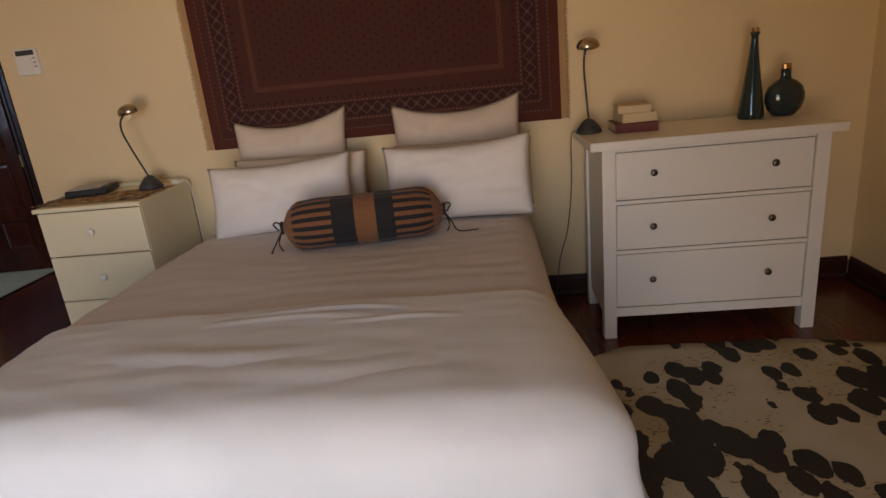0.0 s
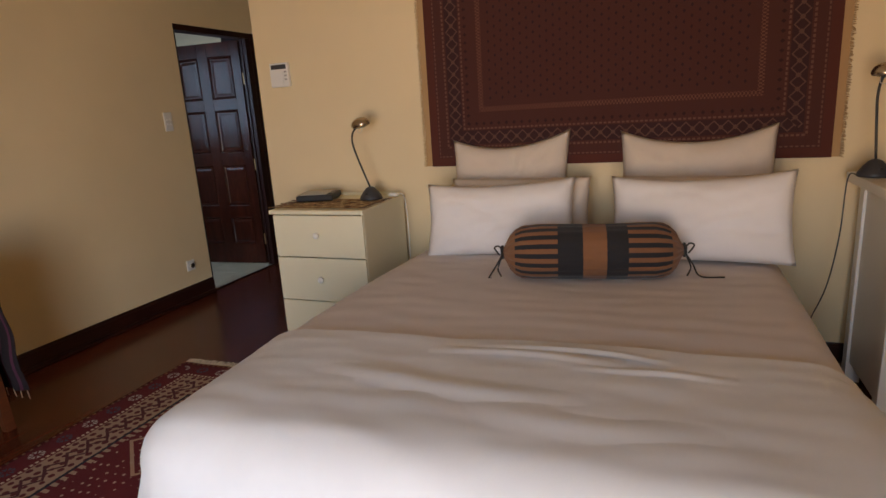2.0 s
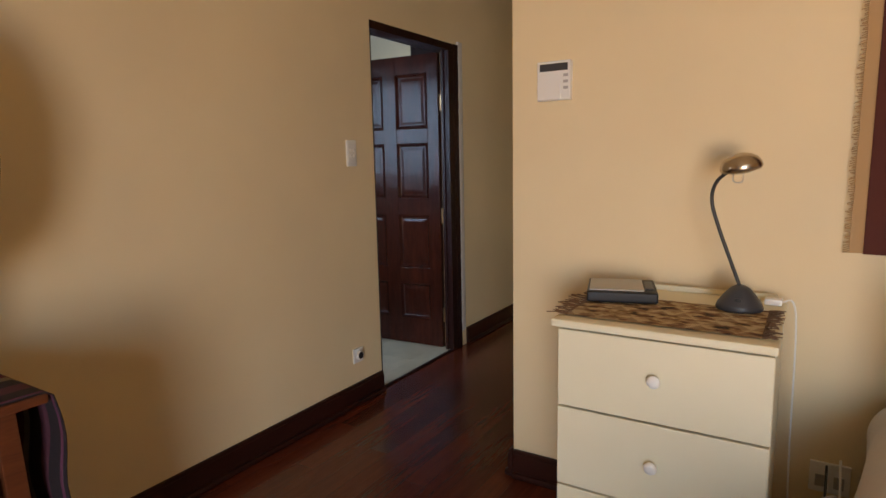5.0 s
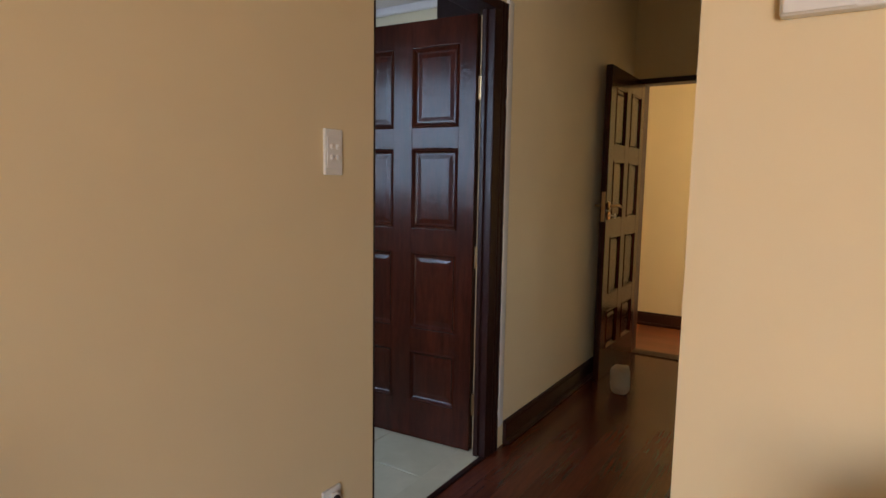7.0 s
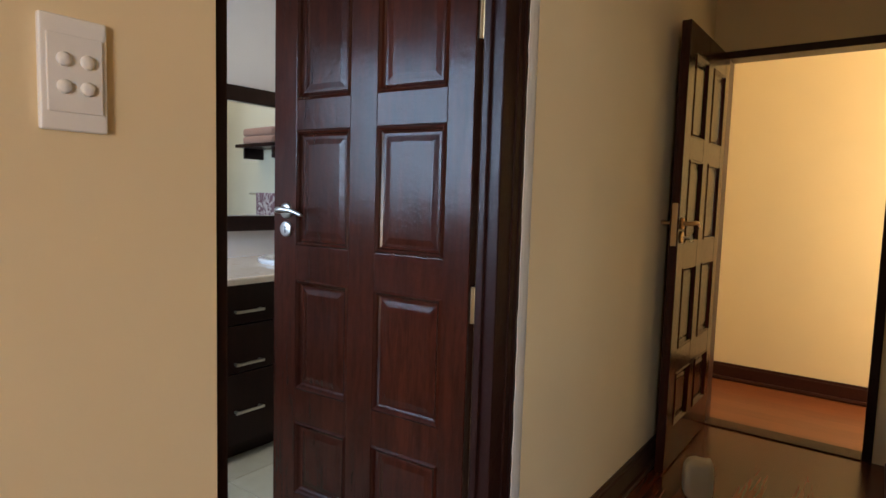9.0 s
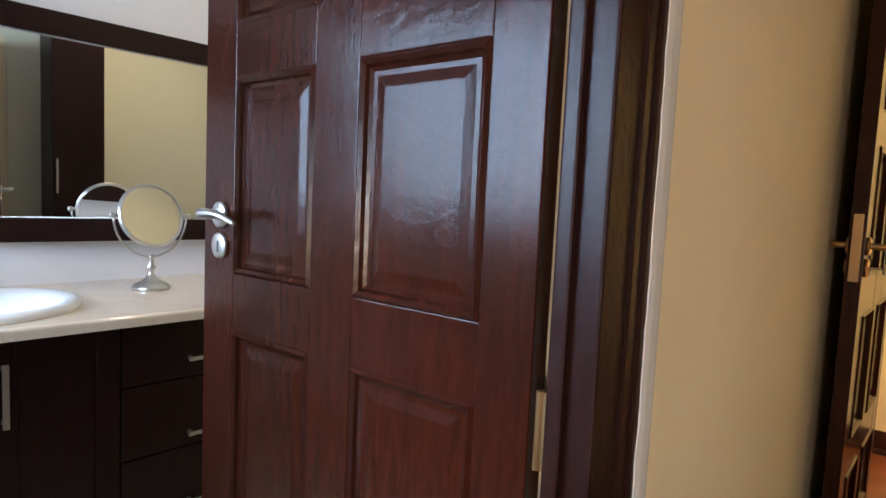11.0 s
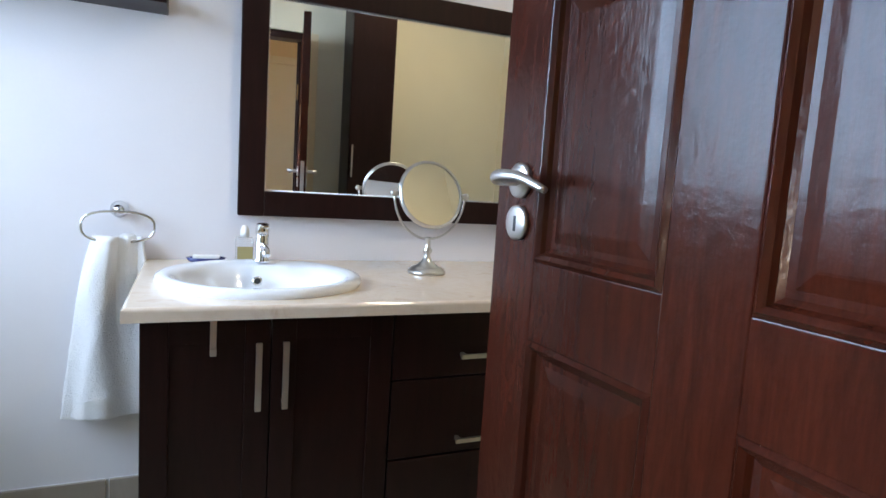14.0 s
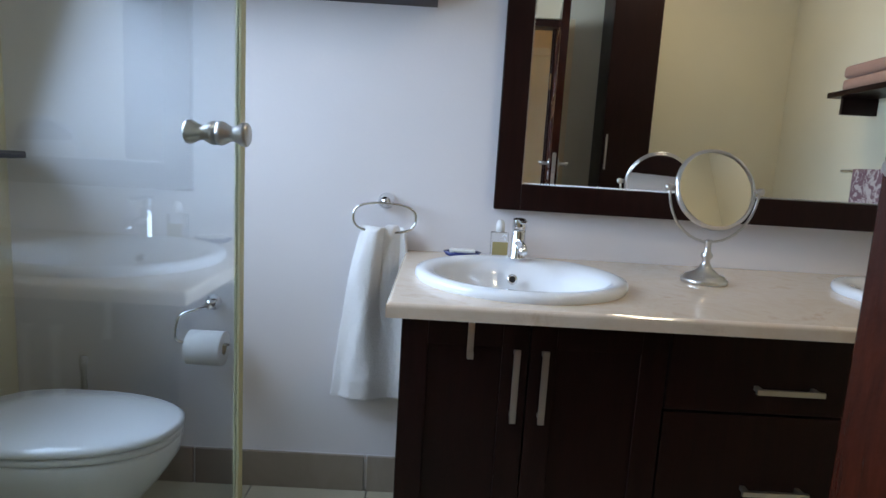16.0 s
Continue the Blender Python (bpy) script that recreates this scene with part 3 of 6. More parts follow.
# frames of the doors
fr = thing("trim_bath_door_frame", "dark varnished wooden door frame with a ragged painted edge", "door frame", kind="structure")
for name, a, mat_one in (
    ("jamb", (-3.845, WX + 0.006, 4.508, DY1, 0.0, 2.03), FRAMEWOOD),
    ("jamb", (BE + 0.02, -3.80, DY0 + 0.001, DY0 + 0.030, 0.0, 2.03), FRAMEWOOD),
    ("head", (-3.90, WX + 0.006, DY0 + 0.001, DY1, 2.03, DH - 0.001), FRAMEWOOD),
    ("stop", (-3.838, -3.815, 4.497, 4.507, 0.0, 2.03), FRAMEWOOD),
    ("threshold", (-3.806, WX + 0.004, DY0, DY1, 0.0005, 0.008), FRAMEWOOD),
    ("threshold_tile", (BE - 0.004, -3.807, DY0, DY1, 0.0005, 0.006), TILE),
):
    part(name, box(*a, bevel=0.004), mat_one, fr)
bm = bmesh.new()
rows = []
for i in range(80):
    z = 0.115 + i * (DH + 0.02 - 0.115) / 79
    e = 0.006 * nz(3.1, z * 24) + 0.005 * nz(9.0, z * 70)
    rows.append([bm.verts.new((WX + d, y, z)) for d, y in ((0.0005, 4.618 + e), (0.0135, 4.621 + e), (0.0130, 4.640 + e), (0.008, 4.672), (0.0005, 4.695))])
grid_faces(bm, rows)
part("plaster_edge", bm, PLASTER, fr, "white filler strip with a ragged edge")
for y0, y1, t in ((DY1 - 0.002, 4.592, 0.010), (4.5905, 4.608, 0.007), (4.6065, 4.624, 0.012)):
    part("architrave", box(WX - 0.002, WX + t, y0, y1, 0.0, 2.075, bevel=0.004, seg=3), FRAMEWOOD, fr, "moulded dark architrave")
for z in (1.70, 0.945, 0.25):
    bm = box(-3.846, -3.820, 4.504, 4.5075, z - 0.05, z + 0.05)
    add_lathe(bm, [(0.0055, z - 0.05), (0.0055, z + 0.05)], 12, Matrix.Translation((-3.850, 4.506, 0)))
    part("hinge", bm, BRASS, fr, "worn brass butt hinge")
fr2 = thing("trim_second_door_frame", "dark wooden frame round the second doorway", "door frame", kind="structure")
for name, a in (("jamb", (-3.744, -3.70, EY - 0.012, EY + 0.125, 0, 2.02)), ("jamb", (-2.972, -2.931, EY - 0.012, EY + 0.125, 0, 2.02)), ("head", (-3.744, -2.931, EY - 0.012, EY + 0.125, 2.02, 2.059)), ("threshold", (-3.70, -2.972, EY - 0.01, EY + 0.12, 0.0005, 0.008))):
    part(name, box(*a, bevel=0.004), FRAMEWOOD, fr2)

# windows
def window(name, label, x0, x1, z0, z1, y, sill_z, cols, frame_mat):
    w = thing(name, label, "window", kind="structure")
    bm = bmesh.new()
    for a in ((x0, x0 + 0.05, z0, z1), (x1 - 0.05, x1, z0, z1), (x0 + 0.05, x1 - 0.05, z0, z0 + 0.05), (x0 + 0.05, x1 - 0.05, z1 - 0.05, z1)):
        add_box(bm, a[0], a[1], y - 0.03, y + 0.02, a[2], a[3], bevel=0.004)
    for i in range(1, cols):
        c = x0 + (x1 - x0) * i / cols
        add_box(bm, c - 0.02, c + 0.02, y - 0.025, y + 0.015, z0 + 0.05, z1 - 0.05, bevel=0.004)
    part("window_frame", bm, frame_mat, w)
    for i in range(cols):
        a, b = x0 + (x1 - x0) * i / cols, x0 + (x1 - x0) * (i + 1) / cols
        p = part("pane", box(a + 0.03, b - 0.03, y - 0.005, y - 0.001, z0 + 0.03, z1 - 0.03), GLASS, w)
        p.visible_shadow = False
    return w


window("window_1", "tall garden window with dark wooden frame", -1.15, 0.25, 0.16, 2.10, SY - 0.10, 0.16, 3, FRAMEWOOD)
wb = window("window_2", "small bathroom window with a dark slate sill", -5.84, -4.42, 1.10, 2.12, BS - 0.11, 1.10, 3, WHITEPL)
part("window_sill", box(-5.89, -4.37, BS - 0.09, BS + 0.09, 1.086, 1.108, bevel=0.004), SLATE, wb)


# ---- the bed ----
BX0, BX1, BY0, BY1, BT = -1.545, 0.158, 0.98, 3.10, 0.638


def drape(x0, x1, y0, y1, top, r, drop, flare, lift, nx, ny, south=True, ends=0.0, fold=1.0, seed=0.0, sag=0.0):
    """A cloth laid over a mattress that hangs down at its sides and its foot."""
    bm = bmesh.new()
    rows = []
    reach = r * math.pi / 2 + drop
    us = np.linspace(x0 - reach + r, x1 + reach - r, nx)
    vs = np.linspace(y0 - (reach - r if south else 0), y1, ny)
    for v in vs:
        row = []
        for u in us:
            cx, cy = min(max(u, x0 + r), x1 - r), max(v, y0 + r) if south else v
            dx, dy = u - cx, v - cy
            d = math.hypot(dx, dy)
            w = 0.010 * nz(u, v, seed, 1.7) + 0.004 * nz(u, v * 2.5, seed, 6) + fold * 0.0022 * nz(u * 2, v * 9, seed, 3)
            if d < 1e-6:
                p = Vector((u, v, top + lift + w))
            else:
                n = Vector((dx / d, dy / d, 0))
                if abs(n.x * n.y) > 0.02:
                    d = min(d, reach * 1.02)
                if d < r * math.pi / 2:
                    a = d / r
                    p = Vector((cx, cy, 0)) + n * ((r + lift) * math.sin(a)) + Vector((0, 0, top - r + (r + lift) * math.cos(a) + w * math.cos(a)))
                else:
                    k = d - r * math.pi / 2
                    peri = u * abs(n.y) + v * abs(n.x) + math.atan2(n.y, n.x) * 0.22
                    f = (0.022 * math.sin(peri * 11 + 1.7 * nz(peri, 0, seed, 2)) + 0.03 * nz(peri, k, seed, 3)) * min(1, k / 0.25)
                    p = Vector((cx, cy, 0)) + n * (r + lift + flare * (k / drop) ** 1.3 + f + 0.004 * nz(u, v, 2, 9)) + Vector((0, 0, top - r - k + 0.01 * nz(peri, 0, 5, 6)))
            row.append(bm.verts.new(p))
        rows.append(row)
    grid_faces(bm, rows)
    return bm


bed = thing("bed", "double bed with taupe bottom sheet and hanging sides", "bed", pose(0, 0, 0))
part("base", box(BX0 + 0.04, BX1 - 0.04, BY0 + 0.06, BY1, 0.10, 0.36, bevel=0.02), SHEET, bed)
for x in (BX0 + 0.12, BX1 - 0.12):
    for y in (BY0 + 0.16, BY1 - 0.12):
        part("leg", lathe([(0.022, 0.0), (0.03, 0.10)], 14, Matrix.Translation((x, y, 0))), BLACK, bed)
part("mattress", box(BX0 + 0.02, BX1 - 0.02, BY0 + 0.03, BY1, 0.36, BT - 0.030, bevel=0.10, seg=5), SHEET, bed, "", True)
bm = drape(BX0, BX1, BY0, BY1, BT, 0.125, 0.27, 0.03, 0.002, 90, 130, True, fold=0.5, seed=8.0)
for v in bm.verts:
    out = min(1.0, max(0.0, BX0 + 0.16 - v.co.x) / 0.16)
    v.co.x -= out * 0.092 * min(1.0, max(0.0, (2.98 - v.co.y) / 0.75)) ** 0.8 * min(1.0, 0.55 + 0.45 * max(0.0, (v.co.y - 1.0) / 0.7))
    v.co.z += 0.006 * math.exp(-((v.co.y - 1.86 - 0.10 * nz(v.co.x, 0, 3.0, 2.0)) / 0.030) ** 2) * max(0.0, nz(v.co.x, 1.0, 6.0, 2.2) + 0.3)
sheet = part("bottom_sheet", bm, SHEET, bed, "rumpled taupe cotton sheet", True)

throw = thing("throw_blanket", "white woven throw with short fringe spread over the bed", "blanket", pose(0, 0, 0))
TY = 1.655


def billow(bm):
    """The hanging sides stand off the mattress more and more towards the foot."""
    mid = (BX0 + BX1) / 2
    for v in bm.verts:
        out = abs(v.co.x - mid) - (BX1 - BX0) / 2 + 0.16
        if out > 0:
            v.co.x += math.copysign(min(1.0, out / 0.16) * ((0.098 if v.co.x < mid else 0.0) + (-0.050 if v.co.x < mid else 0.09) * min(1.0, max(0.0, (TY - v.co.y) / (TY - BY0))) ** 0.7), v.co.x - mid)


bm = drape(BX0, BX1, BY0, TY, BT, 0.135, 0.355, 0.085, 0.019, 120, 90, True, fold=0.5, seed=8.0)
for v in bm.verts:
    v.co.y += max(0.0, (v.co.y - BY0) / (TY - BY0)) * (0.06 * (v.co.x - BX0) / (BX1 - BX0) - 0.01 + 0.012 * nz(v.co.x, 2.0, 0, 2.5))
billow(bm)
part("cloth", bm, THROW, throw, "", True)


def crease(points, width, height):
    """A soft raised ridge in the cloth along a path."""
    bm = bmesh.new()
    rows = []
    pts = smooth_path(points, 10)
    for i, p in enumerate(pts):
        q = pts[min(i + 1, len(pts) - 1)] - pts[max(i - 1, 0)]
        s = Vector((-q.y, q.x, 0)).normalized()
        t = math.sin(math.pi * i / (len(pts) - 1)) ** 0.7
        row = []
        for k in range(9):
            a = (k - 4) / 4
            row.append(bm.verts.new(p + s * a * width + Vector((0, 0, height * t * (0.5 + 0.5 * math.cos(a * math.pi)) - 0.004 + 0.010 * nz(p.x, p.y, 8.0, 1.7) + 0.004 * nz(p.x, p.y * 2.5, 8.0, 6)))))
        rows.append(row)
    grid_faces(bm, rows)
    return bm


zc = BT + 0.022
for pts, w, h in (
    ([(-1.25, 1.40, zc), (-1.0, 1.36, zc + 0.002), (-0.72, 1.335, zc), (-0.48, 1.36, zc)], 0.065, 0.010),
    ([(-0.98, 1.56, zc + 0.004), (-0.70, 1.585, zc + 0.004), (-0.42, 1.565, zc + 0.003)], 0.030, 0.006),
    ([(-0.85, 1.615, zc + 0.004), (-0.55, 1.63, zc + 0.004), (-0.30, 1.60, zc + 0.003)], 0.024, 0.0055),
    ([(-0.55, 1.52, zc + 0.003), (-0.35, 1.535, zc + 0.003), (-0.15, 1.53, zc + 0.002)], 0.024, 0.0055),
    ([(-0.80, 1.26, zc), (-0.50, 1.235, zc), (-0.20, 1.27, zc)], 0.07, 0.007),
):
    part("crease", crease(pts, w, h), THROW, throw, "", True)
bm = bmesh.new()
rnd = random.Random(4)
hem = BT - 0.135 - 0.355
for side in (-1, 1):
    for i in range(130):
        y = BY0 + 0.05 + (TY - BY0 - 0.07) * i / 129
        x = (BX0 if side < 0 else BX1) + side * (0.019 + 0.085 + 0.004)
        k = 0.355
        f = 0.022 * math.sin(y * 11 + (math.pi * 0 if side > 0 else math.pi) * 0.22 + 1.7 * nz(y, 0, 8.0, 2)) + 0.03 * nz(y, k, 8.0, 3)
        add_tube(bm, [(x + side * f, y, hem + 0.004), (x + side * (f + 0.006 + rnd.uniform(-0.003, 0.006)), y + rnd.uniform(-0.006, 0.006), hem - rnd.uniform(0.012, 0.024))], 0.0016, 3)
billow(bm)
tagged(part("fringe", bm, THROW, throw, "short white fringe"), kind="stuff")


def pillow(name, label, w, h, t, m, material, seed, ears=0.03, slump=0.0, lop=0.0, group="pillows on the bed"):
    """A cushion standing in the xz plane, its foot at z = 0 and its front towards -y."""
    bm = bmesh.new()
    n1, n2 = 34, 26
    front, back = [], []
    for sgn, store in ((-1, front), (1, back)):
        for j in range(n2 + 1):
            v = -1 + 2 * j / n2
            row = []
            for i in range(n1 + 1):
                u = -1 + 2 * i / n1
                edge = max(0.0, (1 - u ** 4) * (1 - v ** 4)) ** 0.55
                pin = 1 - ears * (1 - v * v) - 0.0
                pin2 = 1 - ears * 1.3 * (1 - u * u)
                x = u * w / 2 * pin
                z = h / 2 + v * h / 2 * pin2 - slump * (1 - u * u) * max(0, v) * h + lop * u * max(0, v) * h
                wr = 0.012 * nz(u * 2 + seed, v * 2, seed, 1.3) * edge + 0.006 * nz(u * 5, v * 3 + seed, 0, 1.6) * edge ** 0.5
                wr += 0.004 * math.sin(9 * (u + 0.7 * v + seed)) * (abs(u) ** 3) * edge ** 0.5
                for q in range(5):
                    ph = 2.4 * q + seed * 3.1
                    w1 = u * math.cos(ph) + v * math.sin(ph) + 0.25 * nz(u * 2, v * 2, ph)
                    wr += 0.0075 * math.exp(-((w1 - 0.35 * math.sin(seed * 5 + q)) * 13) ** 2) * edge ** 0.6
                y = sgn * (t / 2 * edge) + wr + 0.016 * u * nz(seed, v, 0, 1.4)
                row.append(bm.verts.new((x, y, z)))
            store.append(row)
    grid_faces(bm, front)
    grid_faces(bm, [r[::-1] for r in back])
    bmesh.ops.remove_doubles(bm, verts=bm.verts[:], dist=0.0007)
    ob = part(name, bm, material, None, "", True)
    ob.matrix_basis = m
    return tagged(ob, label, "pillow", group)


pb = BT + 0.012
pillow("pillow", "cream pillow propped upright against the wall", 0.64, 0.55, 0.13, pose(-1.12, 3.075, pb, -12, 0, 2), PILLOWB, 1.0, 0.06, 0.085, 0.03)
pillow("pillow", "cream pillow propped upright against the wall", 0.70, 0.55, 0.13, pose(-0.205, 3.075, pb, -12, 0, -1), PILLOWB, 2.0, 0.05, 0.10, 0.01)
pillow("pillow", "cream pillow between two others", 0.71, 0.345, 0.12, pose(-1.03, 2.89, pb, -15, 0, 1), PILLOWB, 3.0, 0.03)
pillow("pillow", "cream pillow between two others", 0.71, 0.345, 0.12, pose(-0.18, 2.89, pb, -15, 0, -3), PILLOWB, 4.0, 0.03)
pillow("pillow", "white pillow in front, leaning back", 0.73, 0.37, 0.16, pose(-1.075, 2.70, pb - 0.01, -18, -1.5, 4), PILLOWW, 5.0, 0.055, 0.035)
pillow("pillow", "white pillow in front, leaning back", 0.74, 0.39, 0.15, pose(-0.205, 2.70, pb - 0.01, -16, -2.5, -9), PILLOWW, 6.0, 0.05, 0.05)


def bolster():
    b0, b1 = Vector((-0.966, 2.385, BT + 0.108)), Vector((-0.262, 2.505, BT + 0.108))
    L = (b1 - b0).length
    ang = math.degrees(math.atan2(b1.y - b0.y, b1.x - b0.x))
    root = thing("bolster_cushion", "striped brown and black bolster tied at both ends", "cushion", pose(b0.x, b0.y, b0.z, 0, 0, ang))
    bm = bmesh.new()
    seg = 72
    stops = [(0.0, 0.018), (0.012, 0.030), (0.04, 0.068), (0.075, 0.094), (0.11, 0.107), (0.16, 0.113)]
    xs = [s for s, _ in stops] + [0.22, 0.27, 0.315, 0.318, 0.36, 0.40, 0.45, 0.453, 0.5, 0.54, 0.58, 0.583, 0.62, 0.66, 0.69, 0.693, 0.73, 0.78, 0.84, 0.89, 0.925, 0.96, 0.988, 1.0]
    rings = []
    for f in xs:
        g = min(f, 1 - f)
        r = 0.116
        for (a, ra), (b, rb) in zip(stops, stops[1:]):
            if a <= g <= b:
                r = ra + (rb - ra) * (g - a) / (b - a)
        ring = []
        for k in range(seg):
            a = 2 * math.pi * k / seg
            gather = (0.006 * math.sin(a * 18) if g < 0.12 else 0.0016 * math.sin(a * 18)) + 0.004 * nz(f * 4, math.cos(a) * 1.5, math.sin(a) * 1.5)
            rr = r + gather * min(1, r / 0.06)
            ring.append(bm.verts.new((f * L, rr * math.cos(a), rr * math.sin(a) * 0.97)))
        rings.append(ring)
    for i in range(len(xs) - 1):
        f = (xs[i] + xs[i + 1]) / 2
        for k in range(seg):
            face = bm.faces.new((rings[i][k], rings[i][(k + 1) % seg], rings[i + 1][(k + 1) % seg], rings[i + 1][k]))
            if 0.315 < f < 0.452 or 0.581 < f < 0.692:
                face.material_index = 1
            elif 0.453 <= f <= 0.581:
                face.material_index = 0
            elif (k // 2) % 2 and 0.075 < f < 0.925:
                face.material_index = 1
    part("cover", bm, [BOLSTERTAN, BOLSTERBLK], root, "", True)
    for x, s in ((0.0, -1), (L, 1)):
        bm = bmesh.new()
        add_tube(bm, [(x + s * 0.004, 0.024 * math.cos(a), 0.024 * math.sin(a)) for a in [i * math.pi / 6 for i in range(12)]], 0.007, 6, True)
        for pts in (
            [(x, -0.02, 0.01), (x + s * 0.015, -0.035, 0.035), (x + s * 0.032, -0.04, 0.028), (x + s * 0.014, -0.03, -0.005)],
            [(x, -0.02, 0.0), (x + s * 0.012, -0.04, -0.03), (x + s * 0.020, -0.05, -0.06), (x + s * 0.006, -0.06, -0.090)],
            [(x, -0.02, 0.0), (x + s * 0.03, -0.04, -0.05), (x + s * 0.06, -0.04, -0.098), (x + s * (0.15 if s > 0 else 0.05), -0.035, -0.104)],
        ):
            add_tube(bm, smooth_path(pts, 6), 0.0036, 5)
        part("ribbon", bm, RIBBON, root, "black tie ribbon", True)


bolster()

# ---- wall hanging ----
tap = thing("tapestry", "dark red woven wall hanging with patterned borders", "tapestry", pose(-1.585, NY - 0.010, 1.025))
bm = bmesh.new()
front, back = [], []
for j in range(31):
    z = 1.50 * j / 30
    front.append([bm.verts.new((1.95 * i / 60, -0.010 - 0.006 * (0.5 + 0.5 * math.sin(i * 0.55 + 0.4 * math.sin(j * 0.2))) * (1 - j / 34), z)) for i in range(61)])
    back.append([bm.verts.new((1.95 * i / 60, -0.004, z)) for i in range(60, -1, -1)])
grid_faces(bm, front)
grid_faces(bm, back)
part("cloth", bm, tapestry_material(), tap, "", True)
part("hanging_rod", tube([(-0.04, -0.004, 1.50), (1.99, -0.004, 1.50)], 0.010, 10), FRAMEWOOD, tap)
for x, s in ((0.0, -1), (1.95, 1)):
    bm = bmesh.new()
    rows = []
    for j in range(90):
        z = 0.002 + 1.495 * j / 89
        q = 0.034 + 0.004 * nz(z, s, 0, 9) + 0.003 * nz(z, s, 0, 40)
        rows.append([bm.verts.new((x + s * q * k, -0.008 - 0.003 * nz(z, k, s, 6) - 0.002 * k, z)) for k in (0.0, 0.4, 0.8, 1.0)])
    grid_faces(bm, rows)
    part("selvage", bm, FRINGETAN, tap, "loose tan selvage", True)
    bm = bmesh.new()
    for i in range(260):
        z = 0.004 + 1.49 * i / 259
        q = rnd.uniform(0.006, 0.016)
        add_tube(bm, [(x + s * 0.033, -0.010, z), (x + s * (0.036 + q), -0.009 - rnd.uniform(0, 0.004), z - rnd.uniform(-0.004, 0.008))], 0.0019, 3)
    tagged(part("fringe", bm, FRINGETAN, tap, "short tan threads"), kind="stuff")


# ---- nightstand and what stands on it ----
def knob(parent, x, y, z, r, material, name="knob", label=""):
    turn = Matrix.Translation((x, y, z)) @ pose(0, 0, 0, 90)
    part(name, lathe([(r * 0.45, 0.0), (r * 0.42, r * 0.5), (r * 0.9, r * 0.75), (r, r * 1.05), (r * 0.85, r * 1.4), (r * 0.3, r * 1.5)], 20, turn), material, parent, label, True)


ns = thing("nightstand", "cream lacquered three-drawer nightstand", "nightstand", pose(-2.045, 2.655, 0))
W, D = 0.272, 0.52
bm = bmesh.new()
add_box(bm, -W, -W + 0.016, 0.018, D, 0.085, 0.847, bevel=0.001)
add_box(bm, W - 0.016, W, 0.018, D, 0.085, 0.847, bevel=0.001)
add_box(bm, -W + 0.016, W - 0.016, D - 0.012, D, 0.085, 0.847)
part("body", bm, CREAMLAC, ns)
part("top", box(-W - 0.020, W + 0.006, -0.006, D + 0.004, 0.847, 0.870, bevel=0.006), CREAMLAC, ns)
part("plinth", box(-W + 0.03, W - 0.006, 0.05, D - 0.01, 0.0, 0.085, bevel=0.002), CREAMLAC, ns)
part("back_rail", box(-W + 0.12, W - 0.02, D - 0.014, D, 0.870, 0.888, bevel=0.003), CREAMLAC, ns)
for z0, z1, kz in ((0.616, 0.842, 0.737), (0.372, 0.610, 0.495), (0.088, 0.366, 0.253)):
    dr = part("drawer_front", box(-W + 0.001, W - 0.001, 0.0, 0.018, z0, z1, bevel=0.003), CREAMLAC, ns)
    bm = bmesh.new()
    add_box(bm, -W + 0.02, W - 0.02, 0.018, D - 0.03, z0 + 0.01, z1 - 0.02)
    part("drawer_box", bm, CREAMLAC, dr)
    knob(dr, -0.002, 0.0, kz, 0.018, WHITEPL, label="grey-white round knob")

mat_thing = thing("table_mat", "woven tan and brown mat with ragged fringe on the nightstand", "mat", pose(-2.045, 2.655, 0.870))
bm = bmesh.new()
grid_rows = []
for j in range(12):
    y = 0.045 + 0.30 * j / 11
    grid_rows.append([bm.verts.new((-0.262 + 0.50 * i / 30, y + 0.006 * nz(i * 0.3, j * 0.3), 0.0035 + 0.0015 * nz(i, j, 0, 0.5))) for i in range(31)])
grid_faces(bm, grid_rows)
part("cloth", bm, mat_runner_material(), mat_thing, "", True)
bm = bmesh.new()
for s in (-1, 1):
    for i in range(46):
        y = 0.045 + 0.30 * i / 45
        x = -0.262 if s < 0 else 0.238
        q = rnd.uniform(0.025, 0.072) * (1.0 if s < 0 else 0.6)
        add_tube(bm, [(x, y, 0.004), (x + s * q * 0.6, y + rnd.uniform(-0.012, 0.012), 0.007), (x + s * q, y + rnd.uniform(-0.02, 0.02), 0.004 + rnd.uniform(0, 0.006))], 0.0017, 3)
tagged(part("fringe", bm, cloth("mat_fringe_brown", (0.24, 0.13, 0.06), spread=0.6), mat_thing, "ragged brown threads"), kind="stuff")

pad = thing("document_case", "flat black case with a grey paper lid on the mat", "case", pose(-2.228, 2.99, 0.876, 0, 0, 16) @ Matrix.Scale(1.06, 4))
part("case", box(-0.10, 0.10, -0.095, 0.105, 0, 0.032, bevel=0.008, seg=3), paint("case_black_leather", (0.006, 0.006, 0.008), 0.55, 0.2, 0.4), pad)
part("lid", box(-0.093, 0.062, -0.078, 0.086, 0.0322, 0.036, bevel=0.0015), GREYPL, pad, "pale grey lid")
part("latch", box(0.066, 0.09, -0.05, 0.06, 0.0322, 0.036, bevel=0.002), DARKGREY, pad)
tr = thing("small_tray", "small white plug on the corner of the nightstand", "plug", pose(-1.80, 3.10, 0.8705))
part("shell", box(-0.026, 0.022, -0.018, 0.018, 0, 0.020, bevel=0.006, seg=3), WHITEPL, tr)
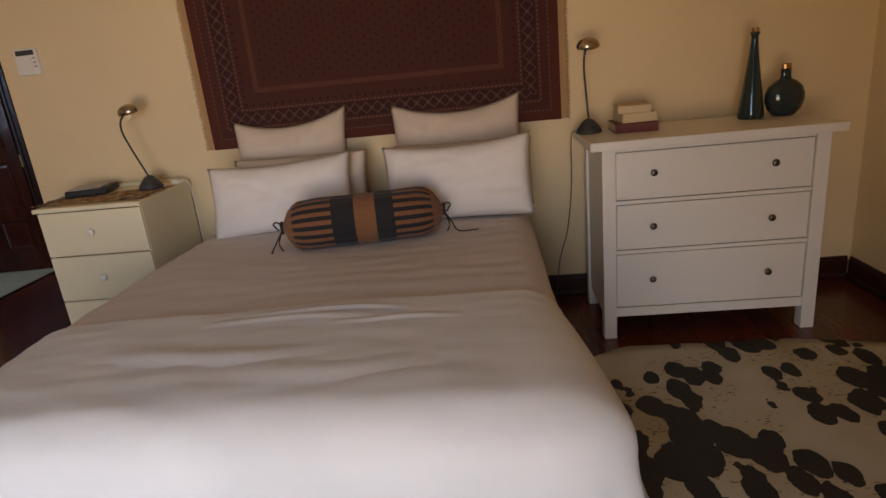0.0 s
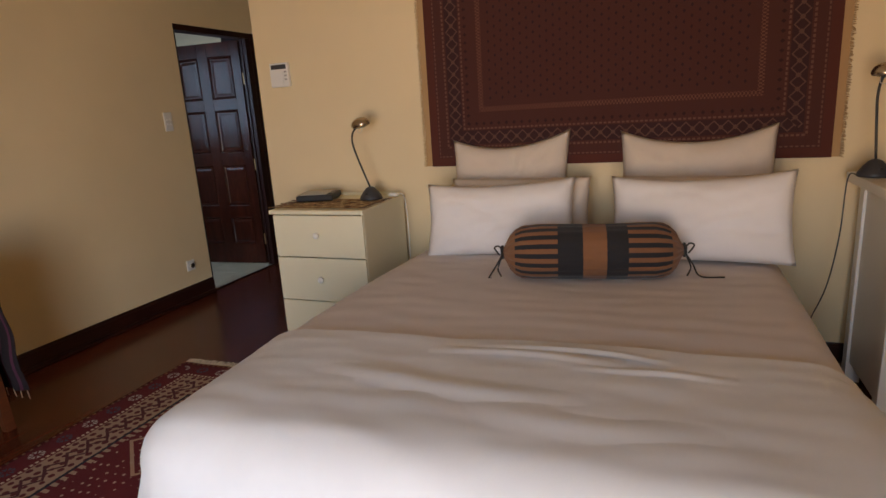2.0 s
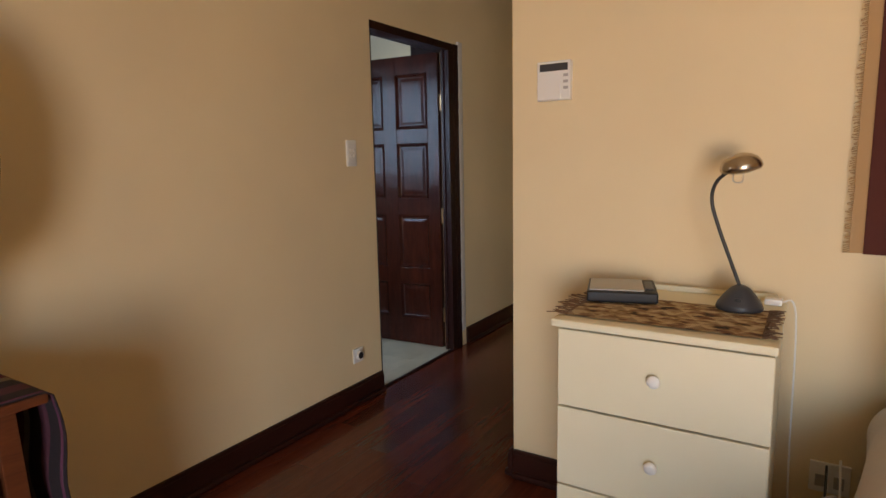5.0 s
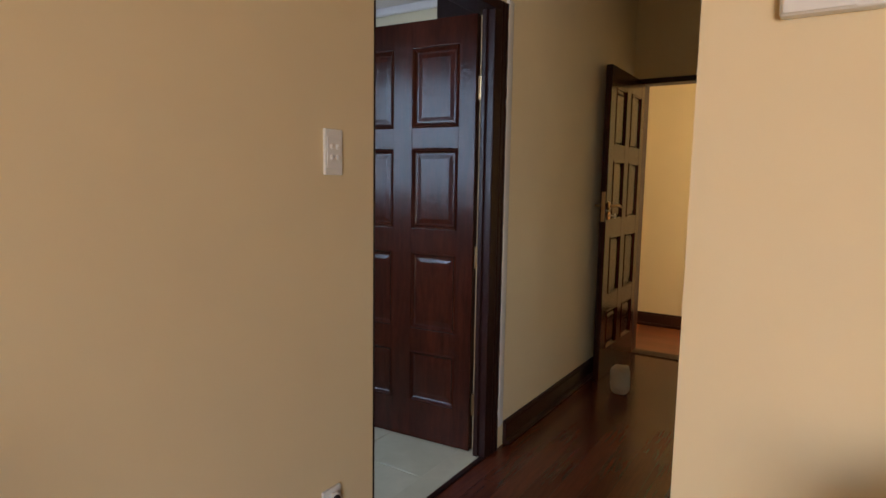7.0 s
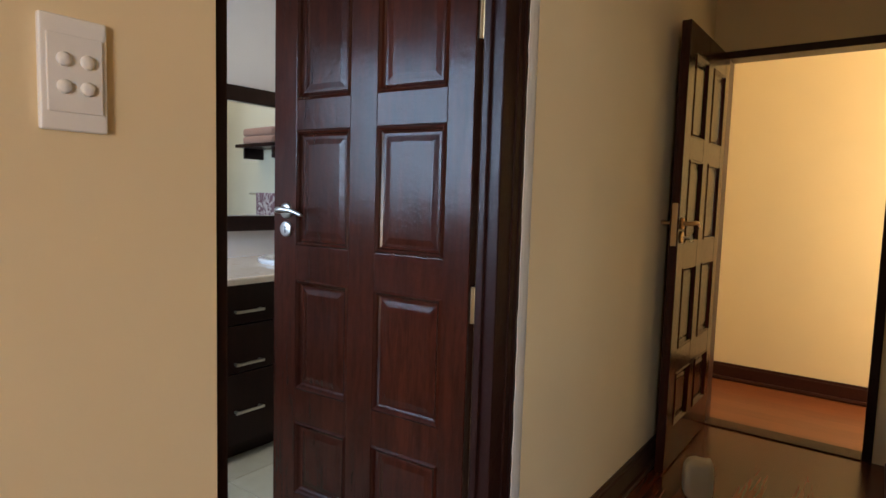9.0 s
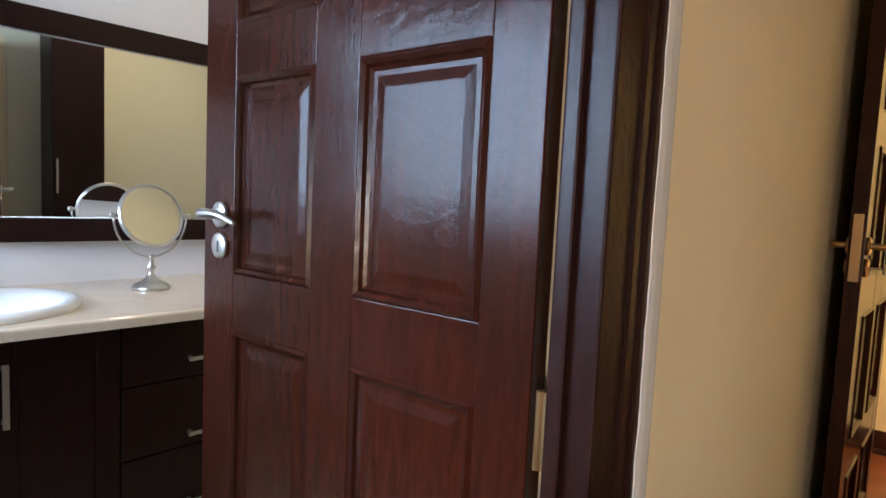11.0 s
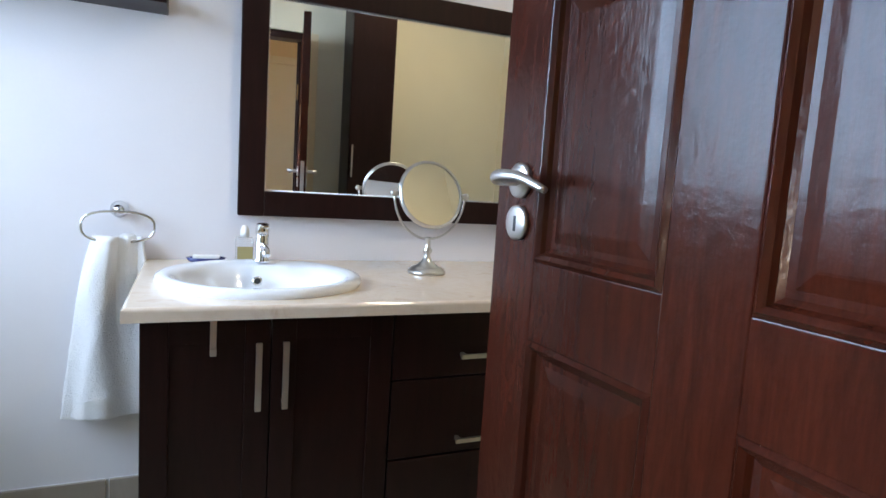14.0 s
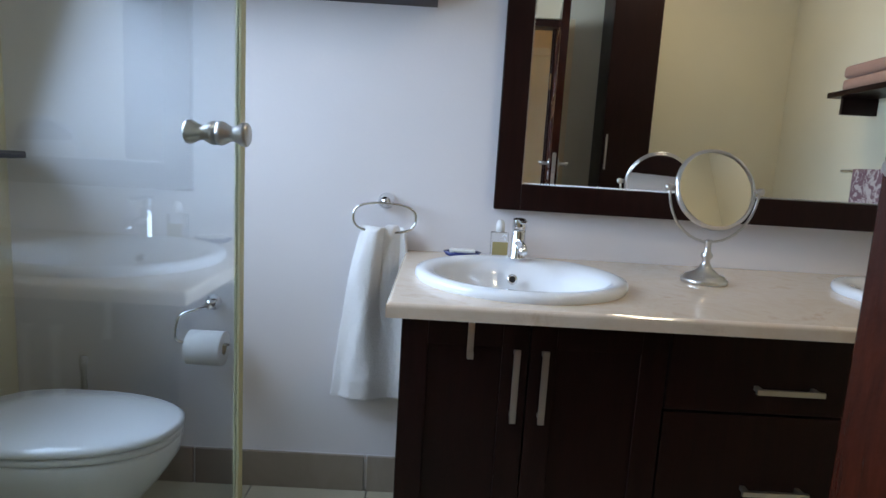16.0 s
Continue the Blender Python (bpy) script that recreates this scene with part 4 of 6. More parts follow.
part("cord", tube(smooth_path([(0.02, 0.0, 0.010), (0.05, 0.02, 0.006), (0.062, 0.03, -0.10), (0.066, 0.02, -0.45), (0.075, -0.02, -0.80)], 8), 0.003, 6), WHITEPL, tr, "white cord", True)


def desk_lamp(label, m, bend):
    lamp = thing("desk_lamp", label, "lamp", m, "lamps beside the bed")
    part("base", lathe([(0.062, 0.0), (0.064, 0.006), (0.060, 0.018), (0.045, 0.040), (0.026, 0.062), (0.012, 0.070)], 32), DARKGREY, lamp, "domed dark grey base", True)
    part("switch", box(-0.008, 0.008, -0.052, -0.036, 0.030, 0.040, bevel=0.003), BLACK, lamp)
    pts = smooth_path([(0, 0, 0.062), (-0.026 * bend, 0.0, 0.14), (-0.058 * bend, 0.0, 0.24), (-0.076 * bend, 0, 0.315), (-0.066 * bend, -0.005, 0.37), (-0.030 * bend, -0.012, 0.408)], 8)
    part("gooseneck", tube(pts, 0.0052, 10), BLACK, lamp, "thin black flexible neck", True)
    turn = Matrix.Translation((-0.012 * bend, -0.02, 0.414)) @ pose(0, 0, 0, 8, -8 * bend, 0) @ Matrix.Diagonal((1.12, 0.95, 1, 1))
    part("shade", lathe([(0.046, -0.012), (0.050, -0.004), (0.048, 0.008), (0.040, 0.022), (0.026, 0.032), (0.010, 0.037)], 32, turn), LAMPMET, lamp, "oval champagne metal shade", True)
    part("bulb_cover", lathe([(0.018, -0.020), (0.030, -0.016), (0.040, -0.0125)], 24, turn), CLEARPL, lamp, "", True)
    part("guard_wire", tube(smooth_path([(-0.03, -0.03, 0.402), (-0.03, -0.034, 0.373), (-0.008, -0.034, 0.371), (-0.006, -0.03, 0.401)], 6), 0.0016, 6), SATIN, lamp)
    return lamp


desk_lamp("desk lamp with grey base on the nightstand", pose(-1.884, 2.985, 0.8755), 1.15)

# wall fittings
al = thing("alarm_keypad", "beige alarm keypad with a dark display on the wall", "keypad", pose(-2.545, NY, 1.60))
part("shell", box(-0.064, 0.064, -0.028, 0, -0.070, 0.070, bevel=0.006, seg=3), WHITEPL, al)
part("flap", box(-0.060, 0.030, -0.034, -0.028, -0.068, 0.022, bevel=0.003), WHITEPL, al)
part("display", box(-0.052, 0.054, -0.0300, -0.0282, 0.034, 0.060), DARKGREY, al, "dark display")
for i in range(3):
    part("button", box(0.038, 0.056, -0.0305, -0.0282, 0.012 - i * 0.022, 0.022 - i * 0.022, bevel=0.001), GREYPL, al)
sw = thing("light_switch", "white wall plate with four rocker buttons", "switch", pose(WX, 3.505, 1.368))
part("plate", box(0, 0.010, -0.038, 0.038, -0.068, 0.068, bevel=0.004, seg=3), WHITEPL, sw)
part("insert", box(0.0102, 0.013, -0.031, 0.031, -0.046, 0.046, bevel=0.0015), WHITEPL, sw)
for y in (-0.013, 0.013):
    for z in (-0.016, 0.016):
        part("button", lathe([(0.0085, 0), (0.0085, 0.003), (0.006, 0.005)], 16, Matrix.Translation((0.013, y, z)) @ pose(0, 0, 0, 0, 90)), WHITEPL, sw, "", True)
so = thing("wall_socket", "white single wall socket above the skirting", "socket", pose(WX, 3.49, 0.275))
part("plate", box(0, 0.010, -0.040, 0.040, -0.040, 0.040, bevel=0.004, seg=3), WHITEPL, so)
part("socket_ring", lathe([(0.026, 0), (0.026, 0.012), (0.020, 0.012)], 24, Matrix.Translation((0.010, 0.004, 0)) @ pose(0, 0, 0, 0, 90)), WHITEPL, so, "", True)
part("socket_well", lathe([(0.019, 0), (0.019, 0.002)], 20, Matrix.Translation((0.0215, 0.004, 0)) @ pose(0, 0, 0, 0, 90)), BLACK, so)
so2 = thing("wall_socket", "grey double wall socket behind the nightstand", "socket", pose(-1.62, NY, 0.30))
part("plate", box(-0.055, 0.055, -0.010, 0, -0.05, 0.05, bevel=0.003), WHITEPL, so2)
for x in (-0.025, 0.025):
    part("socket_well", box(x - 0.014, x + 0.014, -0.0125, -0.0102, -0.03, 0.01, bevel=0.002), GREYPL, so2)
ad = thing("multi_plug", "white plug adapter with red switches on the floor", "plug adapter", pose(-1.665, 2.86, 0.0) @ Matrix.Diagonal((1.15, 1.0, 1.3, 1)))
part("shell", box(-0.04, 0.04, -0.05, 0.05, 0.0, 0.09, bevel=0.012, seg=3), WHITEPL, ad)
part("plug", box(-0.028, 0.028, -0.035, 0.035, 0.0902, 0.15, bevel=0.012, seg=3), WHITEPL, ad)
part("rocker", box(-0.012, 0.012, -0.052, -0.0495, 0.05, 0.07, bevel=0.001), RED, ad)
part("cord", tube(smooth_path([(0, 0, 0.15), (0.01, 0.03, 0.22), (0.05, 0.12, 0.20), (0.03, 0.22, 0.18), (0.03, 0.33, 0.27)], 8), 0.0035, 6), DARKGREY, ad, "dark cord", True)
part("cord", tube(smooth_path([(-0.02, 0.02, 0.15), (-0.03, 0.06, 0.24), (0.04, 0.14, 0.27), (0.06, 0.24, 0.20), (0.06, 0.33, 0.29)], 8), 0.0035, 6), WHITEPL, ad, "white cord", True)

# ---- chest of drawers ----
ch = thing("chest_of_drawers", "white lacquered three-drawer chest on square legs", "chest of drawers", pose(0.955, 2.60, 0))
for x in (-0.49, 0.43):
    for y in (0.0, 0.44):
        part("leg", box(x, x + 0.06, y, y + 0.06, 0, 0.93, bevel=0.003), WHITELAC, ch)
for x in (-0.478, 0.460):
    part("side_panel", box(x, x + 0.018, 0.06, 0.44, 0.10, 0.93), WHITELAC, ch)
part("back_panel", box(-0.43, 0.43, 0.47, 0.482, 0.10, 0.93), WHITELAC, ch)
for z0, z1 in ((0.112, 0.158), (0.432, 0.450), (0.672, 0.690), (0.915, 0.930)):
    part("rail", box(-0.43, 0.43, 0.008, 0.06, z0, z1, bevel=0.002), WHITELAC, ch)
part("top", box(-0.545, 0.545, -0.025, 0.51, 0.93, 0.970, bevel=0.004), WHITELAC, ch)
for z0, z1, kz in ((0.694, 0.911, 0.813), (0.454, 0.668, 0.562), (0.162, 0.428, 0.301)):
    dr = part("drawer_front", box(-0.426, 0.426, 0.011, 0.030, z0, z1, bevel=0.002), WHITELAC, ch)
    part("drawer_box", box(-0.41, 0.41, 0.030, 0.44, z0 + 0.01, z1 - 0.02), WHITELAC, dr)
    for x in (-0.262, 0.262):
        knob(dr, x, 0.011, kz, 0.016, PEWTER, label="dark pewter knob")

desk_lamp("desk lamp with grey base on the white chest", pose(0.468, 2.945, 0.970, 0, 0, 10), 0.25)
cb = thing("lamp_cord", "thin brown lamp cord hanging beside the chest", "cord", pose(0.40, 3.0, 0.0))
part("cord", tube(smooth_path([(0.02, -0.02, 0.974), (-0.015, -0.02, 0.955), (-0.02, 0.0, 0.7), (-0.04, 0.05, 0.45), (-0.08, 0.12, 0.25), (-0.10, 0.15, 0.06), (-0.12, 0.16, 0.004)], 8), 0.0028, 6), DARKGREY, cb, "", True)


def book(label, m, w, d, h, cover, group="books on the chest"):
    b = thing("book", label, "book", m, group)
    bm = box(-w / 2, w / 2, -d / 2, d / 2, 0, 0.003, bevel=0.001)
    add_box(bm, -w / 2, w / 2, -d / 2, d / 2, h - 0.003, h, bevel=0.001)
    add_box(bm, -w / 2, w / 2, -d / 2, -d / 2 + 0.003, 0.003, h - 0.003)
    part("cover", bm, cover, b)
    part("pages", box(-w / 2 + 0.004, w / 2 - 0.004, -d / 2 + 0.0031, d / 2 - 0.004, 0.0032, h - 0.0032), PAGES, b)


book("large dark maroon book lying flat", pose(0.675, 2.93, 0.9702, 0, 0, -2), 0.200, 0.22, 0.042, LEATHER)
book("small cream book in the pile", pose(0.685, 2.94, 1.0126, 0, 0, 3), 0.160, 0.19, 0.045, BOOKCREAM)
book("small cream book on top of the pile", pose(0.675, 2.945, 1.0580, 0, 0, -4), 0.155, 0.18, 0.034, BOOKCREAM)

v1 = thing("bottle_vase", "tall slim dark blue-green glass bottle with a cork", "vase", pose(1.243, 2.945, 0.9702), "vases on the chest")
part("glass", lathe([(0.055, 0), (0.060, 0.006), (0.058, 0.03), (0.045, 0.13), (0.031, 0.23), (0.021, 0.31), (0.0165, 0.36), (0.0165, 0.385), (0.021, 0.388), (0.021, 0.400)], 32), BLUEGLASS, v1, "", True)
part("cork", lathe([(0.015, 0.4002), (0.017, 0.414), (0.016, 0.418)], 16), BRASS, v1)
v2 = thing("bottle_vase", "round flat dark blue-green glass flask with a cork", "vase", pose(1.396, 2.945, 0.9702), "vases on the chest")
turn = Matrix.Diagonal((1, 0.6, 1, 1))
part("glass", lathe([(0.042, 0), (0.055, 0.006), (0.080, 0.035), (0.092, 0.075), (0.091, 0.105), (0.078, 0.138), (0.052, 0.162), (0.030, 0.172), (0.024, 0.182), (0.023, 0.215), (0.028, 0.220)], 36, turn), BLUEGLASS, v2, "", True)
part("cork", lathe([(0.020, 0.2202), (0.023, 0.240), (0.021, 0.244)], 16, turn), BRASS, v2)


# ---- rugs ----
def cowhide():
    bm = bmesh.new()
    cx, cy = 1.12, 1.50
    n, rr = 150, 14
    top, prev = [], None
    for j in range(rr + 1):
        ring = []
        for i in range(n):
            a = 2 * math.pi * i / n
            base = 1.0 / ((abs(math.cos(a)) / 0.86) ** 4 + (abs(math.sin(a)) / 0.98) ** 4) ** 0.25
            lob = 1 + 0.06 * nz(math.cos(a) * 1.6, math.sin(a) * 1.6, 2.0) + 0.10 * max(0, math.cos(2 * (a - 2.45))) ** 5 + 0.02 * nz(math.cos(a) * 7, math.sin(a) * 7)
            r = base * lob * (j / rr)
            z = 0.006 + 0.004 * nz(r * math.cos(a) * 3, r * math.sin(a) * 3) - (0.004 if j == rr else 0)
            ring.append(bm.verts.new((cx + r * math.cos(a) - cx, cy + r * math.sin(a) - cy, z)) if j else None)
        if j == 0:
            c = bm.verts.new((0, 0, 0.006))
        elif j == 1:
            for i in range(n):
                bm.faces.new((c, ring[i], ring[(i + 1) % n]))
        else:
            for i in range(n):
                bm.faces.new((prev[i], ring[i], ring[(i + 1) % n], prev[(i + 1) % n]))
        prev = ring
    low = [bm.verts.new((v.co.x, v.co.y, 0.0006)) for v in prev]
    for i in range(n):
        bm.faces.new((prev[i], low[i], low[(i + 1) % n], prev[(i + 1) % n]))
    ob = part("cowhide_rug", bm, cowhide_material(), None, "", True)
    ob.matrix_basis = pose(cx, cy, 0)
    tagged(ob, "black and cream spotted cowhide rug on the floor", "rug")


cowhide()

RW, RH = 1.25, 2.05
rug = thing("persian_rug", "red and navy patterned wool rug with ivory fringe", "rug", pose(-2.90, 0.42, 0.0, 0, 0, 0.6))
bm = bmesh.new()
rows = []
for j in range(60):
    rows.append([bm.verts.new((RW * i / 40 + 0.006 * nz(j * 0.2, i * 0.1), RH * j / 59, 0.009 + 0.003 * nz(i * 0.3, j * 0.3))) for i in range(41)])
grid_faces(bm, rows)
edge = [r[0] for r in rows] + rows[-1][1:] + [r[-1] for r in rows[::-1]][1:] + rows[0][::-1][1:-1]
low = [bm.verts.new((v.co.x, v.co.y, 0.0008)) for v in edge]
for i in range(len(edge)):
    k = (i + 1) % len(edge)
    bm.faces.new((edge[i], low[i], low[k], edge[k]))
part("weave", bm, persian_material(RW, RH), rug, "", True)
for y, s in ((RH, 1), (0.0, -1)):
    bm = box(0.0, RW, min(y, y + s * 0.022), max(y, y + s * 0.022), 0.001, 0.007)
    for i in range(170):
        x = RW * i / 169
        add_tube(bm, [(x, y + s * 0.02, 0.005), (x + rnd.uniform(-0.008, 0.008), y + s * 0.045, 0.006), (x + rnd.uniform(-0.012, 0.012), y + s * rnd.uniform(0.05, 0.068), 0.003)], 0.0022, 3)
    tagged(part("fringe", bm, FRINGE, rug, "ivory woven fringe"), kind="stuff")

# ---- dressing table ----
dt = thing("dressing_table", "reddish oak dressing table with drawers and oval mirror", "dressing table", pose(-3.20, 1.65, 0) @ Matrix.Diagonal((1, 1, 1.045, 1)))
Y0 = -1.15
part("top", box(-0.50, 0.035, Y0 - 0.03, 0.055, 0.765, 0.788, bevel=0.005), OAK, dt)
part("end_panel", box(-0.48, -0.02, -0.030, -0.010, 0.22, 0.765), OAK, dt)
part("end_panel", box(-0.48, -0.02, Y0 + 0.010, Y0 + 0.030, 0.22, 0.765), OAK, dt)
part("back_panel", box(-0.485, -0.475, Y0 + 0.03, -0.03, 0.22, 0.765), OAK, dt)
for y in (-0.045, Y0):
    for x in (-0.49, -0.035):
        bm = bmesh.new()
        add_box(bm, x, x + 0.04, y, y + 0.045, 0.0, 0.765, bevel=0.004)
        for v in bm.verts:
            if v.co.z < 0.25:
                v.co.y += (0.25 - v.co.z) * (0.10 if y > -0.5 else -0.10)
                v.co.x += (0.25 - v.co.z) * (0.05 if x > -0.2 else -0.02)
        part("leg", bm, OAK, dt)
part("bottom_rail", box(-0.02, 0.0, Y0 + 0.046, -0.046, 0.20, 0.235, bevel=0.003), OAK, dt)
for z0, z1 in ((0.575, 0.755), (0.405, 0.567), (0.240, 0.397)):
    dr = part("drawer_front", box(-0.018, 0.004, Y0 + 0.05, -0.052, z0, z1, bevel=0.004), OAK, dt)
    part("drawer_box", box(-0.45, -0.018, Y0 + 0.06, -0.06, z0 + 0.01, z1 - 0.01), OAK, dr)
    for y in (-0.30, Y0 + 0.30):
        zc2 = (z0 + z1) / 2
        bm = box(0.004, 0.008, y - 0.035, y + 0.035, zc2 - 0.012, zc2 + 0.018, bevel=0.0015)
        add_tube(bm, smooth_path([(0.008, y - 0.022, zc2 + 0.004), (0.018, y - 0.024, zc2 - 0.012), (0.018, y, zc2 - 0.030), (0.018, y + 0.024, zc2 - 0.012), (0.008, y + 0.022, zc2 + 0.004)], 6), 0.003, 6)
        part("drop_handle", bm, PEWTER, dr, "aged metal drop handle", True)
cy, cz, hw, hh = -0.045, 1.325, 0.205, 0.325
bm = bmesh.new()
loops = []
for i in range(64):
    a = 2 * math.pi * i / 64
    e = Vector((0, math.cos(a) * hw, math.sin(a) * hh))
    nrm = Vector((0, math.cos(a) / hw, math.sin(a) / hh)).normalized()
    loops.append([bm.verts.new(Vector((-0.32, cy, cz)) + e + nrm * o + Vector((d, 0, 0))) for o, d in ((-0.036, -0.012), (-0.036, 0.006), (-0.026, 0.016), (-0.010, 0.020), (0.0, 0.010), (0.0, -0.012))])
for a, b in zip(loops, loops[1:] + loops[:1]):
    for k in range(6):
        bm.faces.new((a[k], a[(k + 1) % 6], b[(k + 1) % 6], b[k]))
mf = part("mirror_frame", bm, OAK, dt, "oval moulded oak frame", True)
bm = bmesh.new()
ring = [bm.verts.new((-0.316, cy + math.cos(2 * math.pi * i / 64) * (hw - 0.032), cz + math.sin(2 * math.pi * i / 64) * (hh - 0.032))) for i in range(64)]
bm.faces.new(ring)
r2 = bmesh.ops.extrude_face_region(bm, geom=bm.faces[:])
for v in r2["geom"]:
    if isinstance(v, bmesh.types.BMVert):
        v.co.x -= 0.006
part("mirror_glass", bm, MIRROR, mf)
part("mirror_post", box(-0.372, -0.345, cy - 0.10, cy + 0.02, 0.788, 1.42, bevel=0.006), OAK, dt)
part("mirror_foot", box(-0.42, -0.26, cy - 0.14, cy - 0.02, 0.788, 0.806, bevel=0.006), OAK, dt)

RUNNER = stripes_material("table_runner_striped", "x", [(-0.60, (0.014, 0.008, 0.011)), (-0.33, (0.014, 0.008, 0.011)), (-0.28, (0.13, 0.10, 0.08)), (-0.22, (0.014, 0.008, 0.011)), (-0.15, (0.10, 0.018, 0.028)), (-0.12, (0.20, 0.16, 0.12)), (-0.07, (0.014, 0.008, 0.011)), (-0.02, (0.085, 0.020, 0.035)), (0.022, (0.014, 0.008, 0.011)), (0.034, (0.090, 0.022, 0.050)), (0.2, (0.014, 0.008, 0.011))])
run = thing("table_runner", "dark striped woven runner hanging off the dressing table", "runner", pose(-3.20, 1.65, 0) @ Matrix.Diagonal((1, 1, 1.045, 1)))
bm = bmesh.new()
path = [(-1.18, 0.791)] + [(-1.0 + 1.02 * i / 14, 0.791) for i in range(15)] + [(0.045, 0.790), (0.062, 0.780), (0.066, 0.76)] + [(0.066 + 0.008 * math.sin(i * 0.9) + 0.006 * i / 16, 0.76 - 0.60 * i / 16) for i in range(1, 17)]
rows = []
for j, (y, z) in enumerate(path):
    row = []
    for i in range(17):
        x = -0.33 + 0.37 * i / 16
        hang = max(0, 0.77 - z)
        row.append(bm.verts.new((x + hang * 0.04 * (i / 16), y + 0.020 * hang * math.sin(i * 1.3), z + 0.0012 * nz(i, j))))
    rows.append(row)
grid_faces(bm, rows)
ob = part("cloth", bm, RUNNER, run, "", True)
sol = ob.modifiers.new("thick", "SOLIDIFY")
sol.thickness, sol.offset = 0.003, 1
lastrow = path[-1]
for i in range(9):
    x = -0.33 + 0.37 * i / 8 + 0.024 * i / 8
    part("tassel", tube([(x, lastrow[0], lastrow[1] + 0.004), (x + rnd.uniform(-0.01, 0.01), lastrow[0] + 0.006, lastrow[1] - 0.04)], 0.002, 4), FRINGE, run)

# ---- pale cupboard in the passage, seen in the bathroom mirror ----
pc = thing("built_in_cupboard", "pale cream built-in cupboard door in the passage wall", "cupboard", pose(CX, 3.98, 0))
for name, a in (("frame_side", (-0.012, 0.0, 0.0, 0.06, 0.13, 2.06)), ("frame_side", (-0.012, 0.0, 0.80, 0.86, 0.13, 2.06)), ("frame_head", (-0.0122, 0.0, 0.0, 0.86, 2.06, 2.12))):
    part(name, box(*a, bevel=0.003), CREAMLAC, pc)
cd = part("door", box(-0.009, -0.001, 0.064, 0.796, 0.14, 2.055, bevel=0.002), CREAMLAC, pc)
part("raised_panel", box(-0.0125, -0.0092, 0.15, 0.71, 0.25, 1.95, bevel=0.002), CREAMLAC, cd)

# ---- door stop ----
bm = bmesh.new()
bmesh.ops.create_icosphere(bm, subdivisions=4, radius=1)
for v in bm.verts:
    p = v.co.copy()
    q = Vector([math.copysign(abs(c) ** 0.55, c) for c in p])
    k = 1 + 0.10 * nz(p.x, p.y, p.z, 1.6) + 0.035 * nz(p.x, p.y, p.z, 6)
    v.co = Vector((q.x * 0.060, q.y * 0.050, max(-1, q.z) * 0.088)) * k
lowest = min(v.co.z for v in bm.verts)
for v in bm.verts:
    v.co.z -= lowest
ob = part("doorstop_stone", bm, STONE, None, "", True)
ob.matrix_basis = pose(-3.515, 5.76, 0, 0, 0, 20)
tagged(ob, "pale rough stone block holding the open door", "doorstop")


# ---- bathroom: vanity ----
VF = -5.25      # front of the cabinets
VY0, VY1 = 3.918, 5.78


def bar_handle(parent, x, y, z, length, vertical):
    bm = bmesh.new()
    if vertical:
        add_box(bm, x + 0.022, x + 0.030, y - 0.007, y + 0.007, z - length / 2, z + length / 2, bevel=0.001)
        for s in (-1, 1):
            add_box(bm, x, x + 0.024, y - 0.005, y + 0.005, z + s * (length / 2 - 0.012) - 0.005, z + s * (length / 2 - 0.012) + 0.005)
    else:
        add_box(bm, x + 0.022, x + 0.030, y - length / 2, y + length / 2, z - 0.006, z + 0.006, bevel=0.001)
        for s in (-1, 1):
            add_box(bm, x, x + 0.024, y + s * (length / 2 - 0.012) - 0.005, y + s * (length / 2 - 0.012) + 0.005, z - 0.005, z + 0.005)
    part("handle", bm, SATIN, parent, "flat brushed steel bar")


def shaker_door(parent, y0, y1, z0, z1, name="door"):
    bm = bmesh.new()
    w = 0.058
    add_box(bm, 0, 0.020, y0, y0 + w, z0, z1, bevel=0.0015)
    add_box(bm, 0, 0.020, y1 - w, y1, z0, z1, bevel=0.0015)
    add_box(bm, 0.0004, 0.0196, y0 + w, y1 - w, z0, z0 + w, bevel=0.0015)
    add_box(bm, 0.0004, 0.0196, y0 + w, y1 - w, z1 - w, z1, bevel=0.0015)
    add_box(bm, 0.0, 0.012, y0 + w - 0.002, y1 - w + 0.002, z0 + w - 0.002, z1 - w + 0.002)
    return part(name, bm, VANWOOD, parent)


